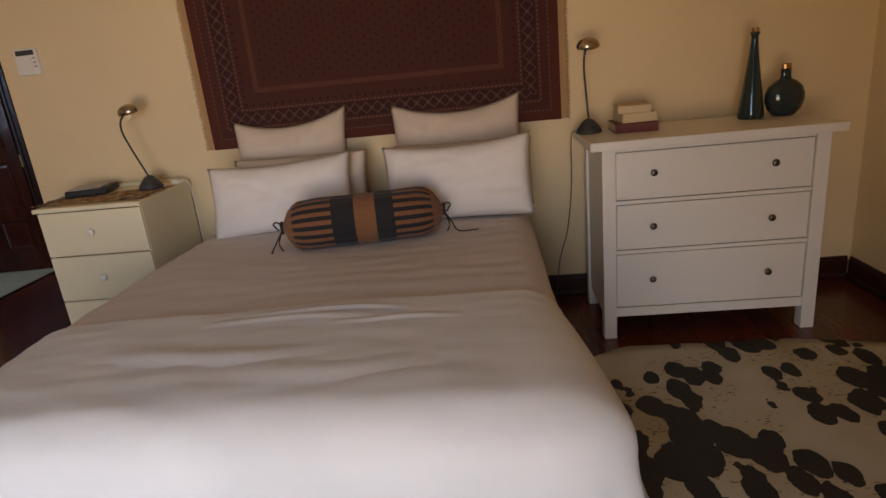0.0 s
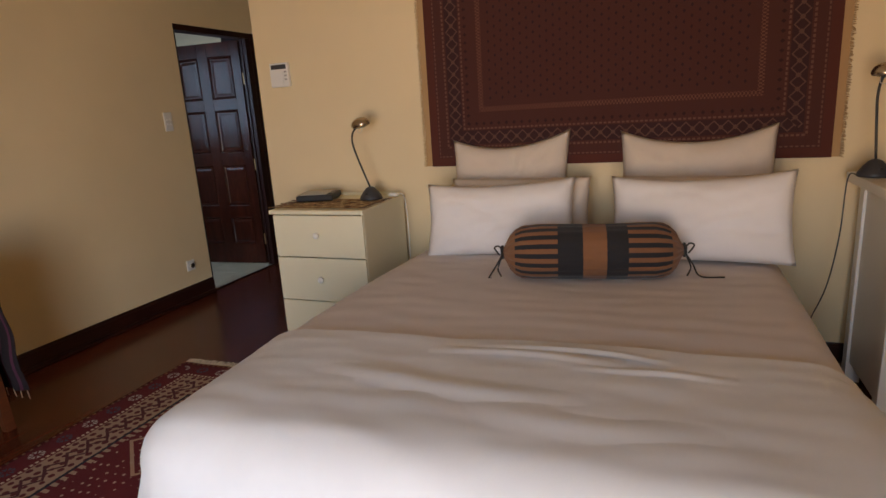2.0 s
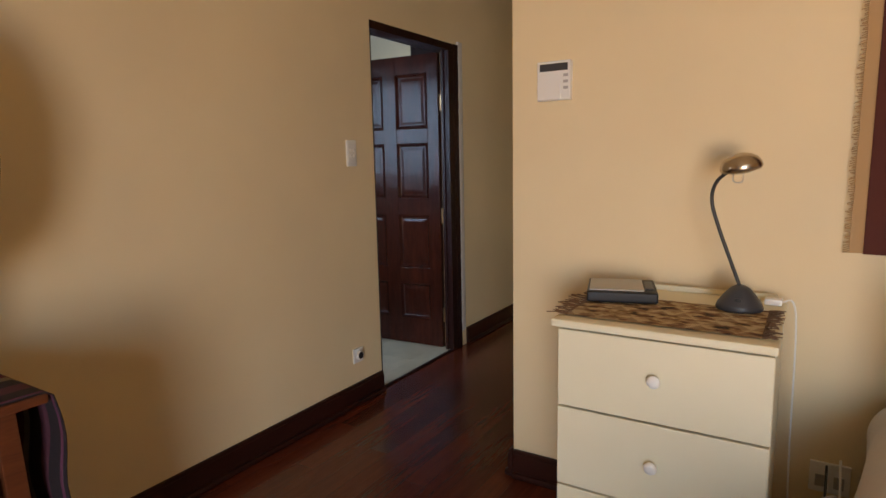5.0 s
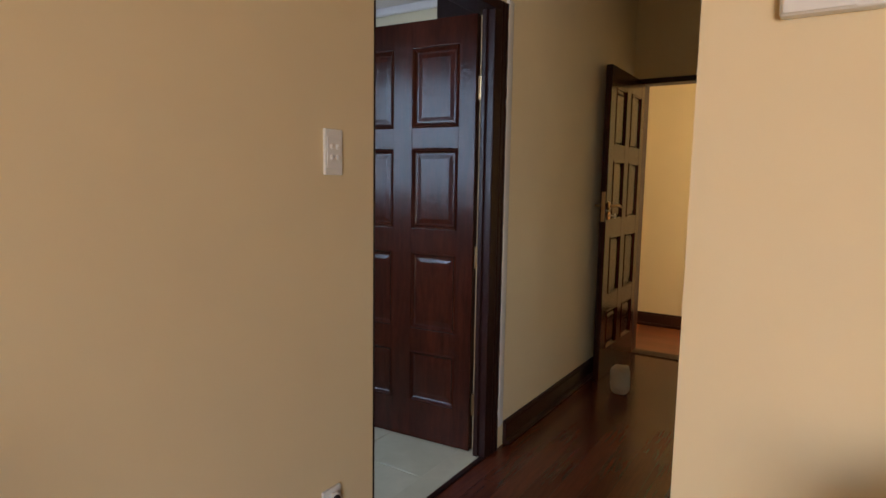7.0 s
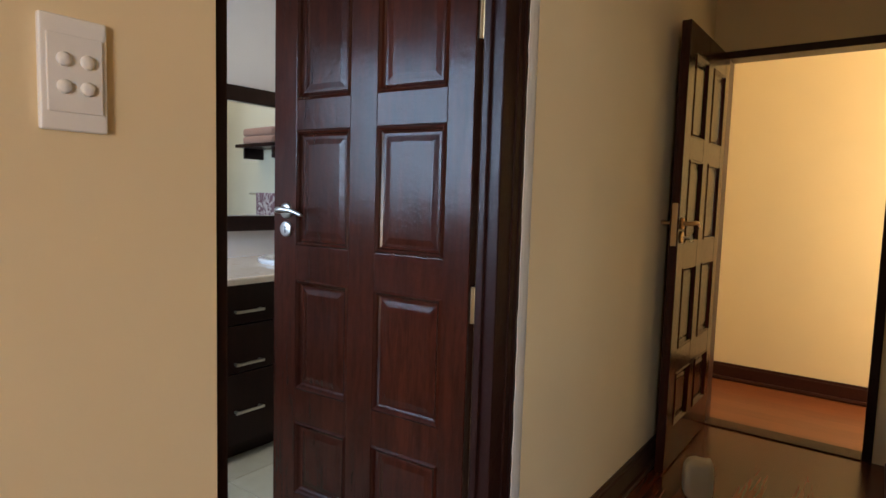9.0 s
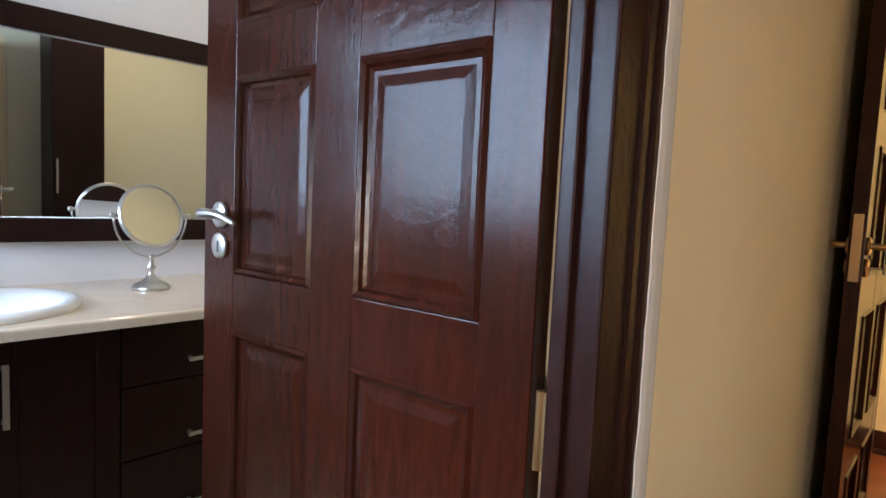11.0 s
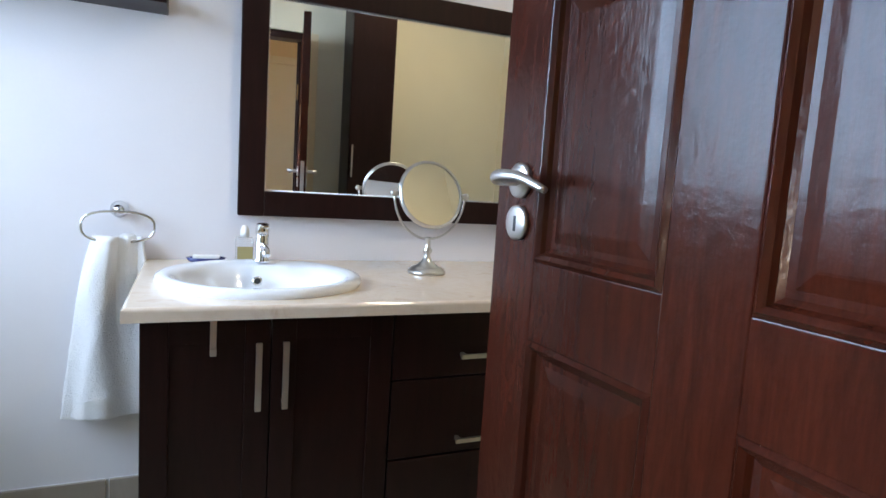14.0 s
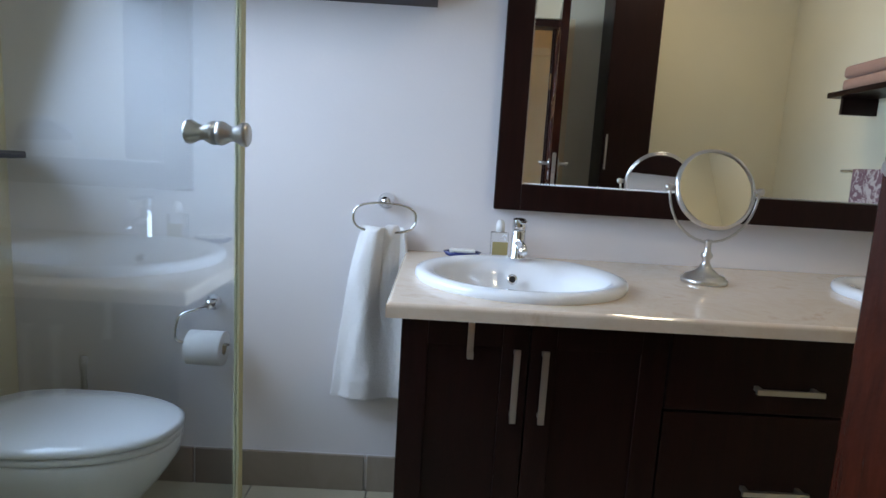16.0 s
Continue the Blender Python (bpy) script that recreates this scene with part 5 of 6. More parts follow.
def vanity_unit(label, y0, y1, drawers):
    u = thing("vanity_cabinet", label, "cabinet", pose(VF - 0.02, 0, 0), "vanity cabinets")
    bm = bmesh.new()
    back = BX - (VF - 0.02) + 0.004
    add_box(bm, back, -0.001, y0, y0 + 0.018, 0.08, 0.825)
    add_box(bm, back, -0.001, y1 - 0.018, y1, 0.08, 0.825)
    add_box(bm, back, -0.001, y0 + 0.018, y1 - 0.018, 0.08, 0.10)
    add_box(bm, back, back + 0.012, y0 + 0.018, y1 - 0.018, 0.10, 0.825)
    part("carcass", bm, VANWOOD, u)
    part("plinth", box(back + 0.02, -0.05, y0 + 0.001, y1 - 0.001, 0.0, 0.08), VANWOOD, u)
    if drawers:
        for z0, z1 in ((0.640, 0.819), (0.420, 0.634), (0.090, 0.414)):
            d = part("drawer_front", box(0, 0.020, y0 + 0.002, y1 - 0.002, z0, z1, bevel=0.002), VANWOOD, u)
            part("drawer_box", box(-0.42, 0.0, y0 + 0.03, y1 - 0.03, z0 + 0.02, z1 - 0.04), VANWOOD, d)
            bar_handle(d, 0.020, (y0 + y1) / 2, z1 - 0.119 if z0 > 0.6 else z1 - 0.172, 0.15, False)
    else:
        mid = (y0 + y1) / 2 + (-0.012 if y0 < 4 else 0)
        for a, b, hy in ((y0 + 0.002, mid - 0.0015, mid - 0.030), (mid + 0.0015, y1 - 0.002, mid + 0.032)):
            d = shaker_door(u, a, b, 0.09, 0.819)
            bar_handle(d, 0.020, hy, 0.682, 0.165, True)
    return u


vanity_unit("dark wood vanity cabinet with two doors under the basin", 3.925, 4.515, False)
vanity_unit("dark wood vanity cabinet with three drawers", 4.516, 5.040, True)
vanity_unit("dark wood vanity cabinet with two doors", 5.041, 5.775, False)

hk = thing("door_hook", "flat steel hook hung over the cabinet door", "hook", pose(VF, 4.078, 0.0))
bm = box(-0.002, 0.002, -0.007, 0.007, 0.735, 0.8245, bevel=0.0005)
add_box(bm, -0.026, -0.002, -0.007, 0.007, 0.8225, 0.8245)
add_box(bm, 0.002, 0.016, -0.007, 0.007, 0.735, 0.740, bevel=0.001)
add_box(bm, 0.013, 0.016, -0.007, 0.007, 0.740, 0.752)
part("strip", bm, SATIN, hk)


def worktop():
    """A marble top with an oval hole for each basin."""
    bm = bmesh.new()
    x0, x1, y0, y1, z0, z1 = BX + 0.001, -5.205, VY0 - 0.025, VY1, 0.826, 0.858
    n = 48
    holes = [(-5.53, 4.215), (-5.53, 5.370)]
    cut = [y0, 4.800, y1]
    for (hx, hy), a, b in zip(holes, cut, cut[1:]):
        outer, inner = [], []
        for i in range(n):
            t = 2 * math.pi * i / n
            c, s = math.cos(t), math.sin(t)
            k = min(((x1 - hx) if c > 0 else (hx - x0)) / max(abs(c), 1e-6), ((b - hy) if s > 0 else (hy - a)) / max(abs(s), 1e-6))
            outer.append((hx + c * k, hy + s * k))
            inner.append((hx + c * 0.205, hy + s * 0.235))
        corners = [(x0, a), (x0, b), (x1, a), (x1, b)]
        for cxy in corners:
            j = min(range(n), key=lambda q: (outer[q][0] - cxy[0]) ** 2 + (outer[q][1] - cxy[1]) ** 2)
            outer[j] = cxy
        vo = [[bm.verts.new((*p, z)) for p in outer] for z in (z1, z0)]
        vi = [[bm.verts.new((*p, z)) for p in inner] for z in (z1, z0)]
        for i in range(n):
            k = (i + 1) % n
            bm.faces.new((vo[0][i], vo[0][k], vi[0][k], vi[0][i]))
            bm.faces.new((vo[1][k], vo[1][i], vi[1][i], vi[1][k]))
            bm.faces.new((vi[0][i], vi[0][k], vi[1][k], vi[1][i]))
            mid = (outer[i][1] + outer[k][1]) / 2
            if abs(mid - 4.800) > 1e-4:
                bm.faces.new((vo[0][k], vo[0][i], vo[1][i], vo[1][k]))
    bmesh.ops.remove_doubles(bm, verts=bm.verts[:], dist=0.0002)
    es = [e for e in bm.edges if all(abs(v.co.z - z1) < 1e-5 for v in e.verts) and (all(abs(v.co.x - x1) < 1e-4 for v in e.verts) or all(abs(v.co.y - y0) < 1e-4 for v in e.verts))]
    bmesh.ops.bevel(bm, geom=es, offset=0.009, segments=3, affect="EDGES", profile=0.5)
    return tagged(part("worktop", bm, MARBLE), "cream marble vanity worktop with two basins", "worktop")


worktop()


def basin(label, y, tap_too):
    b = thing("basin", label, "basin", pose(-5.53, y, 0.858), "basins in the worktop")
    prof = [(1.0, 0.0), (1.015, 0.010), (1.0, 0.020), (0.94, 0.024), (0.86, 0.021), (0.81, 0.010), (0.77, -0.02), (0.68, -0.075), (0.5, -0.115), (0.2, -0.130), (0.07, -0.131)]
    bm = bmesh.new()
    rings = []
    n = 64
    for k, z in prof:
        ring = []
        for i in range(n):
            a = 2 * math.pi * i / n
            x, yy = math.cos(a) * 0.268, math.sin(a) * 0.272
            deck = 0.0
            if k < 0.83:
                deck = 0.030 * (1 - k) / 0.2 if k > 0.63 else 0.045
            ring.append(bm.verts.new((x * k + min(deck, 0.045), yy * k, z)))
        rings.append(ring)
    for a, c in zip(rings, rings[1:]):
        for i in range(n):
            bm.faces.new((a[i], a[(i + 1) % n], c[(i + 1) % n], c[i]))
    bm.faces.new(rings[-1])
    part("bowl", bm, CERAMIC, b, "", True)
    part("drain", lathe([(0.020, -0.1305), (0.020, -0.127), (0.012, -0.1265)], 20, Matrix.Translation((0.045, 0, 0))), CHROME, b, "", True)
    turn = Matrix.Translation((-0.138, 0.0, -0.028)) @ pose(0, 0, 0, 0, 72)
    part("overflow_ring", lathe([(0.014, -0.002), (0.015, 0.004), (0.009, 0.005)], 20, turn), CHROME, b, "", True)
    part("overflow_hole", lathe([(0.009, 0.003), (0.009, 0.0055)], 16, turn), BLACK, b)
    return b


basin("white oval ceramic basin set in the marble top", 4.215, True)
basin("white oval ceramic basin set in the marble top", 5.370, False)

tp = thing("basin_mixer_tap", "short chrome mixer tap at the back of the basin", "tap", pose(-5.745, 4.235, 0.879))
part("body", lathe([(0.026, 0), (0.026, 0.006), (0.021, 0.012), (0.021, 0.080), (0.019, 0.088)], 24), CHROME, tp, "", True)
part("spout", tube(smooth_path([(0.0, 0, 0.045), (0.05, 0, 0.052), (0.10, 0, 0.046), (0.112, 0, 0.034)], 6), lambda t: 0.014 - 0.002 * t, 14), CHROME, tp, "", True)
bm = lathe([(0.021, 0.090), (0.022, 0.098), (0.020, 0.118), (0.012, 0.122)], 24)
add_box(bm, -0.010, 0.085, -0.010, 0.010, 0.112, 0.122, bevel=0.004)
part("lever", bm, CHROME, tp, "", False)

dish = thing("soap_dish", "small blue and white soap dish on the worktop", "soap dish", pose(-5.835, 4.075, 0.8585))
part("bowl", lathe([(0.030, 0), (0.045, 0.008), (0.052, 0.020), (0.048, 0.020), (0.040, 0.010), (0.02, 0.006)], 28, Matrix.Diagonal((0.7, 1.15, 1, 1))), BLUE, dish, "", True)
part("soap", box(-0.020, 0.020, -0.040, 0.040, 0.014, 0.027, bevel=0.006, seg=3), WHITEPL, dish)
bot = thing("lotion_bottle", "clear pump bottle with a tan label by the tap", "bottle", pose(-5.855, 4.192, 0.8585))
part("body", box(-0.022, 0.022, -0.028, 0.028, 0, 0.085, bevel=0.007, seg=3), CLEARPL, bot)
part("label", box(0.0222, 0.0228, -0.024, 0.024, 0.014, 0.056), LABEL, bot, "tan and gold label")
part("cap", lathe([(0.014, 0.085), (0.014, 0.105), (0.010, 0.120), (0.004, 0.124)], 18), WHITEPL, bot, "white cap", True)

# standing mirror
sm = thing("vanity_mirror", "round swivelling chrome mirror standing on the worktop", "mirror", pose(-5.643, 4.754, 0.8585, 0, 0, 93))
part("stand", lathe([(0.060, 0), (0.062, 0.003), (0.062, 0.011), (0.056, 0.013), (0.053, 0.021), (0.047, 0.023), (0.034, 0.028), (0.020, 0.040), (0.011, 0.056), (0.009, 0.066), (0.016, 0.074), (0.016, 0.080), (0.009, 0.088), (0.008, 0.112), (0.012, 0.116), (0.008, 0.122)], 32), SATIN, sm, "turned brushed steel foot and stem", True)
R = 0.113
cz = 0.262
arc = [(R * 1.13 * math.cos(a), 0, cz + R * 1.30 * math.sin(a) * (1.0 if math.sin(a) < 0 else 0.2)) for a in [math.pi + i * math.pi / 20 for i in range(21)]]
part("yoke", tube(arc, 0.0038, 8), SATIN, sm, "", True)
for s in (-1, 1):
    part("pivot", lathe([(0.007, 0), (0.007, 0.010), (0.010, 0.012), (0.010, 0.022), (0.004, 0.026)], 14, Matrix.Translation((s * R * 1.02, 0, cz)) @ pose(0, 0, 0, 0, 90 * s)), SATIN, sm, "", True)
face = Matrix.Translation((0, 0, cz)) @ pose(0, 0, 0, 74, 0, 0)
ringm = part("rim", lathe([(R * 0.93, -0.010), (R, -0.006), (R * 1.02, 0.0), (R, 0.006), (R * 0.93, 0.010)], 48, face, cap=False), SATIN, sm, "", True)
part("mirror_glass", lathe([(R * 0.94, -0.004), (R * 0.94, 0.004)], 48, face), MIRROR, ringm)

# the big mirror
bmf = thing("wall_mirror", "large wall mirror in a wide dark wooden frame", "mirror", Matrix.Translation((BX + 0.002, 4.171, 0)) @ pose(0, 0, 0, 0, 0, -2.4) @ Matrix.Translation((0, -4.171, 0)))
MY0, MY1, MZ0, MZ1, FW = 4.171, 5.72, 1.012, 1.812, 0.084
for name, a in (("frame_side", (0.0, 0.030, MY0, MY0 + FW, MZ0, MZ1)), ("frame_side", (-0.064, 0.030, MY1 - FW, MY1, MZ0, MZ1)), ("frame_rail", (0.001, 0.0297, MY0 + FW, MY1 - FW, MZ0, MZ0 + FW)), ("frame_rail", (0.001, 0.0297, MY0 + FW, MY1 - FW, MZ1 - FW, MZ1))):
    part(name, box(*a, bevel=0.004), VANWOOD, bmf)
part("mirror_glass", box(0.001, 0.012, MY0 + FW - 0.004, MY1 - FW + 0.004, MZ0 + FW - 0.004, MZ1 - FW + 0.004), MIRROR, bmf)
bm = bmesh.new()
def bead(y, z):
    m = Matrix.Translation((0.0165, y, z)) @ Matrix.Scale(0.0036, 4)
    bmesh.ops.create_icosphere(bm, subdivisions=1, radius=1, matrix=m)
for i in range(150):
    y = MY0 + FW + 0.002 + (MY1 - MY0 - 2 * FW - 0.004) * i / 149
    bead(y, MZ0 + FW + 0.002)
    bead(y, MZ1 - FW - 0.002)
for i in range(1, 66):
    z = MZ0 + FW + (MZ1 - MZ0 - 2 * FW) * i / 66
    bead(MY0 + FW + 0.002, z)
tagged(part("beading", bm, SATIN, bmf, "fine silver beading along the glass"), kind="stuff")

# shelf, towel ring and towel
sh = thing("wall_shelf", "dark wooden wall shelf high on the white wall", "shelf", pose(BX, 0, 0))
part("board", box(0.001, 0.16, 2.95, 3.956, 1.622, 1.67, bevel=0.003), VANWOOD, sh)
part("back_board", box(0.001, 0.02, 2.95, 3.956, 1.6702, 1.96, bevel=0.002), VANWOOD, sh)
tr = thing("towel_ring", "oval chrome towel ring on the wall", "towel ring", pose(BX, 3.824, 1.016))
part("mount", lathe([(0.027, 0.001), (0.027, 0.008), (0.016, 0.014), (0.014, 0.042), (0.016, 0.048)], 24, pose(0, 0, 0, 0, 90)), CHROME, tr, "", True)
ov = [(0.045, 0.100 * math.copysign(abs(math.cos(a)) ** 0.75, math.cos(a)), -0.052 + 0.047 * math.copysign(abs(math.sin(a)) ** 0.75, math.sin(a))) for a in [2 * math.pi * i / 48 for i in range(48)]]
part("ring", tube(ov, 0.0048, 8, True), CHROME, tr, "", True)


def towel_hanging():
    bm = bmesh.new()
    for sgn, length, off in ((1, 0.575, 0.0), (-1, 0.535, 0.010)):
        rows = []
        for j in range(40):
            t = j / 39
            z = -0.092 + 0.012 - t * length
            half = 0.068 + 0.050 * min(1, t * 1.5) + 0.006 * math.sin(t * 7)
            row = []
            for i in range(33):
                u = -1 + 2 * i / 32
                fold = 0.034 * math.cos(u * 3.6 + 0.9 * sgn + 0.8 * nz(t * 1.6, sgn)) * (1 - 0.45 * t) - 0.016 * math.exp(-((u - 0.28) * 7) ** 2) * (1 - t) + (0.004 if 0.86 < t < 0.92 else 0.0) + 0.009 * nz(u * 2.6, t * 2.2, sgn) + 0.0016 * nz(u * 9, t * 30, sgn)
                x = 0.045 + sgn * (0.012 + 0.012 * t) + fold * (0.9 if sgn > 0 else 0.5)
                y = -0.006 + u * half - 0.030 * t + 0.008 * nz(u * 2, t * 3, sgn)
                zz = z + (0.006 * nz(u * 3, 0, sgn) if j == 39 else 0) - 0.05 * (1 - abs(u)) * (0 if t > 0.04 else 0)
                row.append(bm.verts.new((max(0.006, x), y, zz)))
            rows.append(row)
        grid_faces(bm, rows)
        if sgn > 0:
            first = rows[0]
        else:
            for i in range(32):
                bm.faces.new((first[i], first[i + 1], rows[0][i + 1], rows[0][i]))
    ob = part("hand_towel", bm, TOWEL, None, "", True)
    ob.matrix_basis = pose(BX, 3.824, 1.016)
    sol = ob.modifiers.new("thick", "SOLIDIFY")
    sol.thickness = 0.011
    sub = ob.modifiers.new("fine", "SUBSURF")
    sub.levels = sub.render_levels = 1
    tagged(ob, "white terry hand towel hanging from the ring", "towel")


towel_hanging()

# toilet corner
th = thing("paper_holder", "chrome toilet paper holder on the wall", "paper holder", pose(BX, 3.262, 0.648))
part("mount", lathe([(0.026, 0.001), (0.026, 0.010), (0.015, 0.016), (0.014, 0.050)], 24, pose(0, 0, 0, 0, 90)), CHROME, th, "", True)
part("arm", tube(smooth_path([(0.045, 0.0, 0.0), (0.070, -0.03, -0.010), (0.090, -0.075, -0.03), (0.100, -0.085, -0.08), (0.100, -0.065, -0.112), (0.100, 0.085, -0.112)], 8), 0.0055, 10), CHROME, th, "", True)
tpaper = thing("toilet_roll", "white toilet paper roll on the chrome holder", "toilet roll", pose(BX + 0.10, 3.275, 0.5215))
part("paper", lathe([(0.021, -0.055), (0.054, -0.055), (0.055, -0.053), (0.055, 0.053), (0.054, 0.055), (0.021, 0.055), (0.021, -0.055)], 36, pose(0, 0, 0, 90), cap=False), PAPER, tpaper, "", True)
part("core", lathe([(0.0205, -0.0545), (0.0205, 0.0545)], 24, pose(0, 0, 0, 90), cap=False), BOOKCREAM, tpaper, "", True)

to = thing("toilet", "white ceramic toilet with closed lid and cistern", "toilet", pose(-5.47, BS + 0.005, 0.0) @ Matrix.Diagonal((1, 0.955, 1.03, 1)))


def oval_ring(cy, hx, hy, z, n=40, back=0.0):
    pts = []
    for i in range(n):
        a = 2 * math.pi * i / n
        c, s = math.cos(a), math.sin(a)
        k = 1.0 if s > 0 else 0.80
        pts.append((hx * math.copysign(abs(c) ** 0.85, c), cy + hy * k * math.copysign(abs(s) ** (1.0 if s > 0 else 0.6), s), z))
    return pts


def loft(rings, cap=True):
    bm = bmesh.new()
    vs = [[bm.verts.new(p) for p in r] for r in rings]
    n = len(vs[0])
    for a, b in zip(vs, vs[1:]):
        for i in range(n):
            bm.faces.new((a[i], a[(i + 1) % n], b[(i + 1) % n], b[i]))
    if cap:
        bm.faces.new(vs[0][::-1])
        bm.faces.new(vs[-1])
    return bm


part("pan", loft([oval_ring(0.36, 0.105, 0.23, 0.0), oval_ring(0.36, 0.10, 0.22, 0.06), oval_ring(0.38, 0.115, 0.24, 0.17), oval_ring(0.425, 0.155, 0.285, 0.265), oval_ring(0.445, 0.178, 0.315, 0.335), oval_ring(0.448, 0.185, 0.320, 0.375), oval_ring(0.448, 0.180, 0.315, 0.383)]), CERAMIC, to, "", True)
part("seat", loft([oval_ring(0.445, 0.182, 0.322, 0.385), oval_ring(0.445, 0.186, 0.326, 0.389), oval_ring(0.445, 0.186, 0.326, 0.399), oval_ring(0.445, 0.182, 0.322, 0.403)]), CERAMIC, to, "", True)
part("lid", loft([oval_ring(0.445, 0.184, 0.324, 0.406), oval_ring(0.445, 0.189, 0.329, 0.410), oval_ring(0.445, 0.188, 0.328, 0.420), oval_ring(0.444, 0.176, 0.316, 0.427), oval_ring(0.440, 0.10, 0.19, 0.430)]), CERAMIC, to, "", True)
part("cistern", box(-0.175, 0.175, 0.0, 0.150, 0.38, 0.745, bevel=0.035, seg=4), CERAMIC, to, "", True)
part("cistern_lid", box(-0.182, 0.182, -0.004, 0.158, 0.747, 0.785, bevel=0.016, seg=4), CERAMIC, to, "", True)
part("flush_button", lathe([(0.022, 0.7852), (0.022, 0.790), (0.018, 0.793)], 24, Matrix.Translation((0, 0.085, 0))), CHROME, to, "", True)
br = thing("toilet_brush", "dark toilet brush in a holder beside the toilet", "toilet brush", pose(-5.80, 2.90, 0.0) @ Matrix.Diagonal((1, 1, 1.25, 1)))
part("holder", lathe([(0.048, 0), (0.050, 0.01), (0.046, 0.20), (0.040, 0.24)], 24), DARKGREY, br, "", True)
part("handle", lathe([(0.009, 0.24), (0.009, 0.35), (0.013, 0.36), (0.010, 0.385)], 16), SATIN, br, "", True)

# shower screen
ss = thing("shower_screen", "frameless clear glass shower door with a knob", "shower screen", pose(0, 3.683, 0))
part("pane", box(-4.905, BE - 0.02, -0.004, 0.004, 0.02, 2.0), SHOWERGLASS, ss).visible_shadow = False
part("edge_seal", box(-4.925, -4.905, -0.008, 0.008, 0.012, 2.0, bevel=0.003), SEAL, ss, "yellowed plastic edge seal")
kn = part("knob", lathe([(0.019, 0.0042), (0.019, 0.010), (0.012, 0.021), (0.012, 0.026), (0.019, 0.037), (0.019, 0.043), (0.016, 0.045)], 28, Matrix.Translation((-4.825, 0, 1.175)) @ pose(0, 0, 0, -90) @ Matrix.Diagonal((0.85, 0.85, 1, 1))), SATIN, ss, "waisted brushed steel knob", True)
part("knob", lathe([(0.019, 0.0042), (0.019, 0.010), (0.012, 0.021), (0.012, 0.026), (0.019, 0.037), (0.019, 0.043), (0.016, 0.045)], 28, Matrix.Translation((-4.825, 0, 1.175)) @ pose(0, 0, 0, 90) @ Matrix.Diagonal((0.85, 0.85, 1, 1))), SATIN, ss, "waisted brushed steel knob", True)
for z in (0.35, 1.75):
    part("hinge", box(BE - 0.075, BE - 0.0045, -0.012, 0.012, z - 0.03, z + 0.03, bevel=0.003), CHROME, ss)

# tall cupboard beside the door, and the towel shelf that the mirror shows
cu = thing("tall_cupboard", "tall dark wood bathroom cupboard with steel handle", "cupboard", pose(BE - 0.005, 4.795, 0) @ Matrix.Diagonal((1, 0.80, 1, 1)))
bm = bmesh.new()
add_box(bm, -0.33, 0.0, 0.0, 0.018, 0.06, 2.40)
add_box(bm, -0.33, 0.0, 0.322, 0.34, 0.06, 2.40)
add_box(bm, -0.33, 0.0, 0.018, 0.322, 2.38, 2.40)
add_box(bm, -0.012, 0.0, 0.018, 0.322, 0.06, 2.38)
part("carcass", bm, VANWOOD, cu)
part("plinth", box(-0.30, 0.0, 0.005, 0.335, 0, 0.06), VANWOOD, cu)
dd = part("door", box(-0.350, -0.331, 0.001, 0.339, 0.06, 2.40, bevel=0.002), VANWOOD, cu)
part("handle", box(-0.378, -0.370, 0.020, 0.032, 1.16, 1.36, bevel=0.001), SATIN, dd, "vertical steel bar handle")
part("handle_post", box(-0.370, -0.350, 0.022, 0.030, 1.18, 1.19), SATIN, dd)
part("handle_post", box(-0.370, -0.350, 0.022, 0.030, 1.33, 1.34), SATIN, dd)
ts = thing("towel_shelf", "dark wooden shelf above the towel rail", "shelf", pose(-5.02, BN, 1.56))
part("board", box(-0.25, 0.25, -0.20, 0, 0, 0.025, bevel=0.003), VANWOOD, ts)
part("bracket", box(-0.20, -0.18, -0.16, 0, -0.08, 0), VANWOOD, ts)
part("bracket", box(0.18, 0.20, -0.16, 0, -0.08, 0), VANWOOD, ts)
PINK = cloth("towel_dusty_pink", (0.40, 0.23, 0.17), weave=180, bump=0.8)
for i in range(2):
    ob = part("folded_towel", box(-0.20, 0.20, -0.17, -0.02, 0, 0.058, bevel=0.024, seg=4), PINK, None, "", True)
    ob.matrix_basis = pose(-5.02, BN, 1.586 + 0.059 * i)
    tagged(ob, "folded dusty pink towel on the shelf", "towel", "folded towels")
rail = thing("towel_rail", "chrome towel rail on the cream wall", "towel rail", pose(-5.02, BN, 1.22))
part("bar", tube([(-0.28, -0.06, 0), (0.28, -0.06, 0)], 0.008, 12), CHROME, rail, "", True)
for x in (-0.27, 0.27):
    part("post", tube([(x, -0.001, 0), (x, -0.06, 0)], 0.009, 12), CHROME, rail, "", True)
pt = Mat("towel_patterned", (0.5, 0.4, 0.38), 0.95)
pt.colour(pt.ramp(pt.noise(22, detail=3, dist=1.5), [(0.44, (0.55, 0.48, 0.46)), (0.52, (0.20, 0.11, 0.13))]))
bm = bmesh.new()
rows = []
for j in range(20):
    t = j / 19
    rows.append([bm.verts.new((-0.17 + 0.34 * i / 20, -0.072 - 0.006 * math.sin(i * 0.9) * t, 0.010 - 0.42 * t)) for i in range(21)])
grid_faces(bm, rows)
rows2 = [[bm.verts.new((v.co.x, -0.048, v.co.z * 0.9 + 0.001)) for v in r] for r in rows]
grid_faces(bm, rows2)
grid_faces(bm, [rows[0], rows2[0]])
ob = part("patterned_towel", bm, pt.m, None, "", True)
ob.matrix_basis = pose(-5.02, BN, 1.22)
tagged(ob, "patterned towel hanging over the rail", "towel")

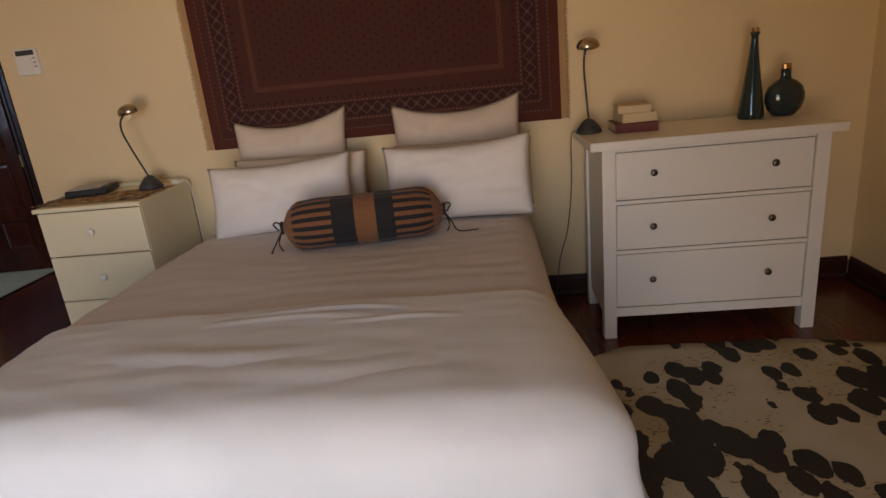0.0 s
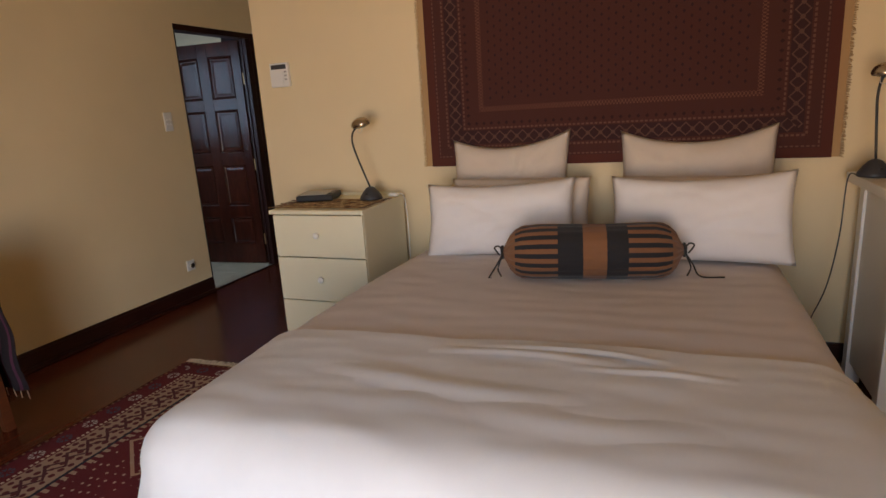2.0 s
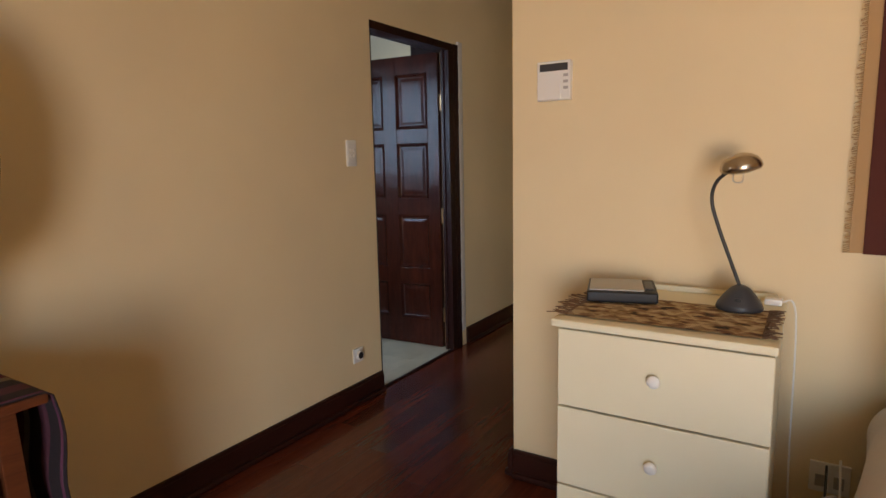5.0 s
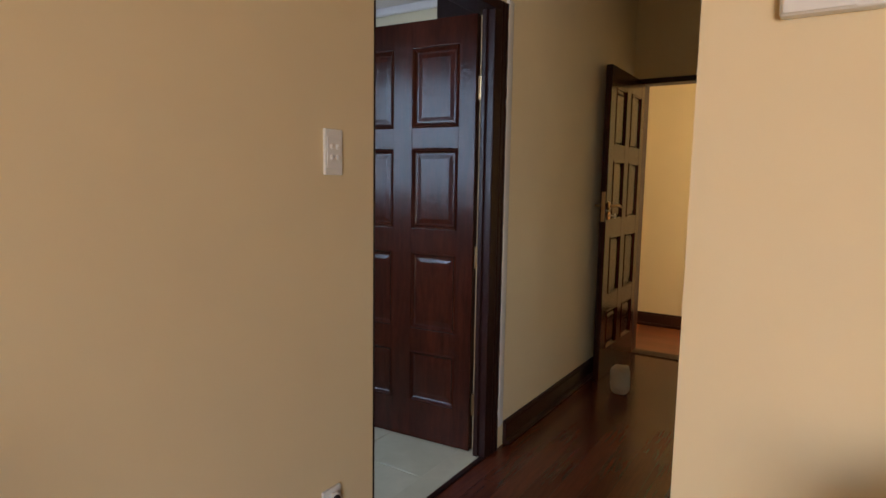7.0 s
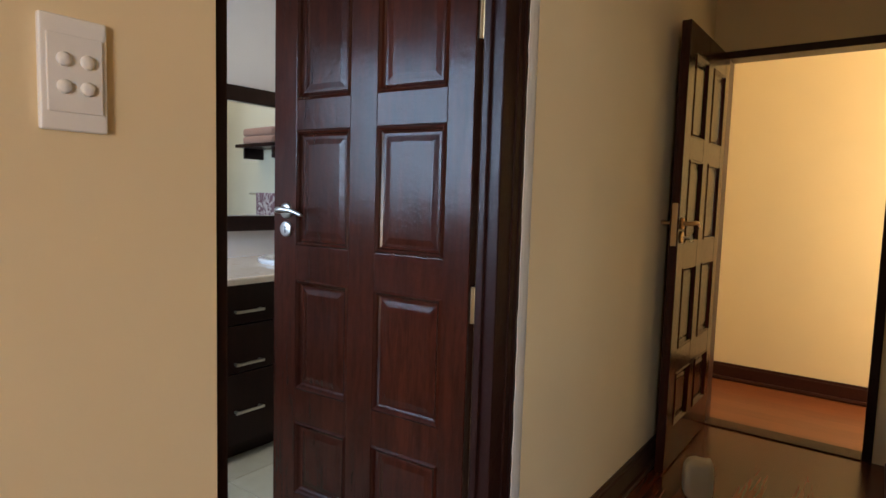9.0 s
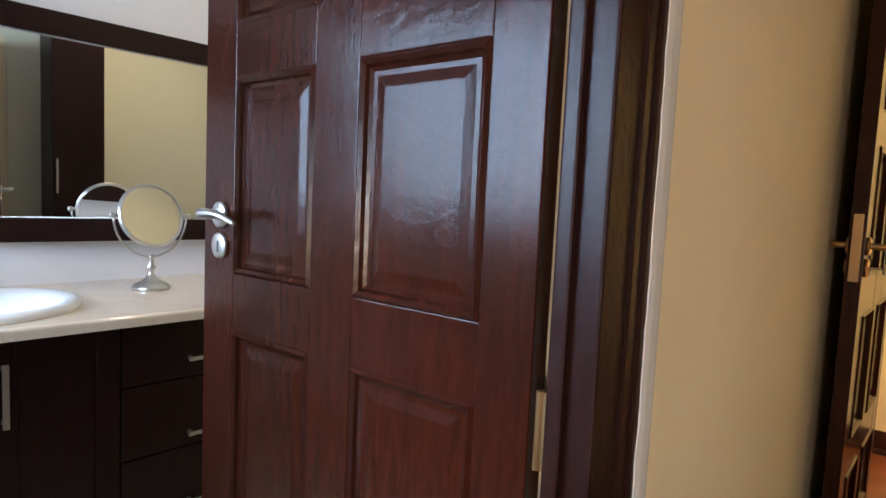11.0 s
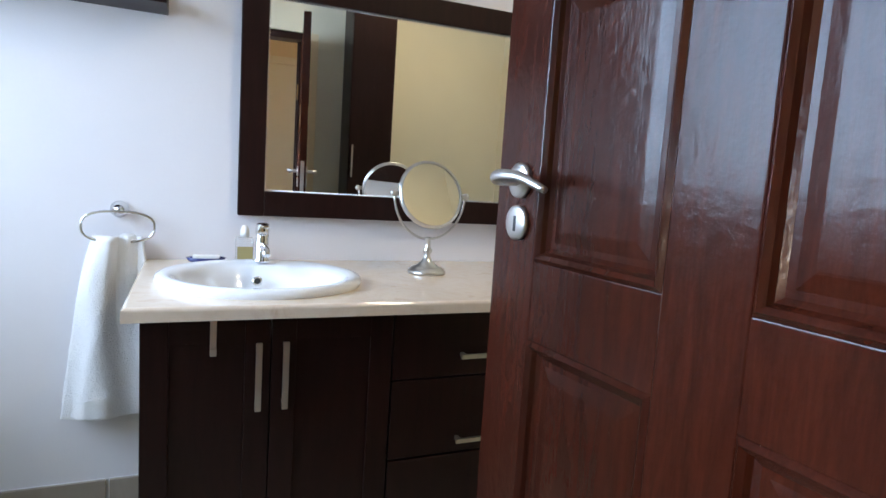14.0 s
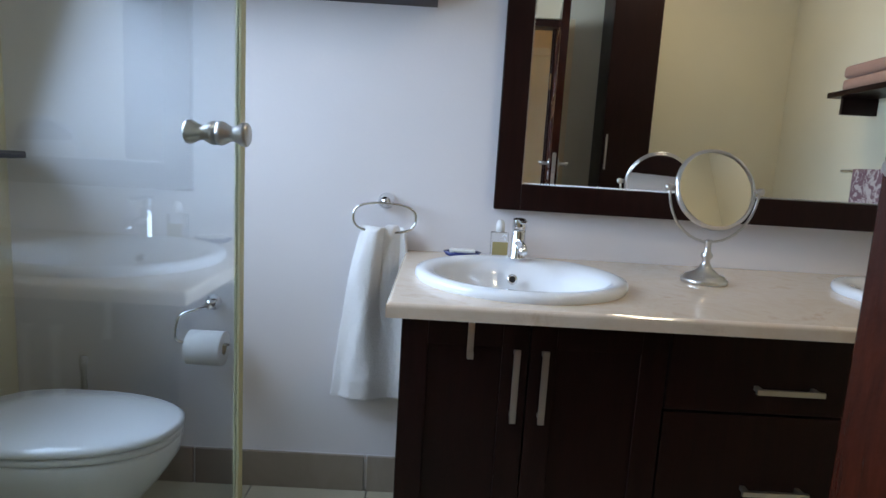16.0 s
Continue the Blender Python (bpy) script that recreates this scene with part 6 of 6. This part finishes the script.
fd = thing("floor_drain", "small chrome floor drain by the skirting", "drain", pose(-5.80, 3.79, 0.003))
part("rim", lathe([(0.050, 0), (0.052, 0.004), (0.044, 0.005)], 28), CHROME, fd, "", True)
part("grate", lathe([(0.042, 0.0045), (0.030, 0.0052)], 24), DARKGREY, fd)

# ---- tiles of the bathroom ----
bed_mortar = slab("floor_bath", (BX - 0.16, BE + 0.004, BS - 0.16, BN + 0.16, -0.10, -0.002), GROUT, "cream tiled bathroom floor")
TS = 0.40


def tile_mesh(w, d, h, bevel):
    bm = box(0.0, w, 0.0, d, 0.0, h)
    es = [e for e in bm.edges if all(v.co.z > h * 0.5 for v in e.verts)]
    bmesh.ops.bevel(bm, geom=es, offset=bevel, segments=1, affect="EDGES")
    me = bpy.data.meshes.new("tile")
    bm.to_mesh(me)
    bm.free()
    return me


tm = tile_mesh(TS - 0.004, TS - 0.004, 0.008, 0.0012)
tm.materials.append(TILE)
for i in range(5):
    for j in range(9):
        x, y = BE - 0.002 - (i + 1) * TS, BS + j * TS
        if y + TS > BN + 0.2 or x < BX - 0.05:
            continue
        ob = new("tile", tm)
        ob.location = (x + 0.002, y + 0.002, -0.006)
        ob.parent = bed_mortar
sk = thing("baseboard_bath", "taupe tile skirting with pale grout", "skirting", kind="structure")
part("bedding", box(BX + 0.0006, BX + 0.004, BS, 3.93, 0.002, 0.132), PLASTER, sk)
km = tile_mesh(0.129, 0.586, 0.010, 0.0012)
km.materials.append(SKIRTTILE)
for y in (2.605, 3.20, 3.797):
    ob = new("tile", km)
    ob.matrix_basis = Matrix.Translation((BX + 0.003, y, 0.1305)) @ pose(0, 0, 0, 0, 90)
    ob.parent = sk
    if y > 3.7:
        ob.matrix_basis = ob.matrix_basis @ Matrix.Diagonal((1, 0.215, 1, 1))

cl = thing("ceiling_light", "small round white ceiling light, switched on", "ceiling light", pose(-4.75, 5.12, HB))
part("rim", lathe([(0.095, -0.001), (0.095, -0.016), (0.080, -0.024), (0.074, -0.024), (0.074, -0.002)], 32, cap=False), WHITEPL, cl, "", True)
GLOW = Mat("lamp_diffuser", (0.9, 0.85, 0.7), 0.5)
GLOW.b.inputs["Emission Color"].default_value = (1.0, 0.82, 0.55, 1)
GLOW.b.inputs["Emission Strength"].default_value = 6.0
part("diffuser", lathe([(0.072, -0.010), (0.072, -0.004)], 32), GLOW.m, cl)
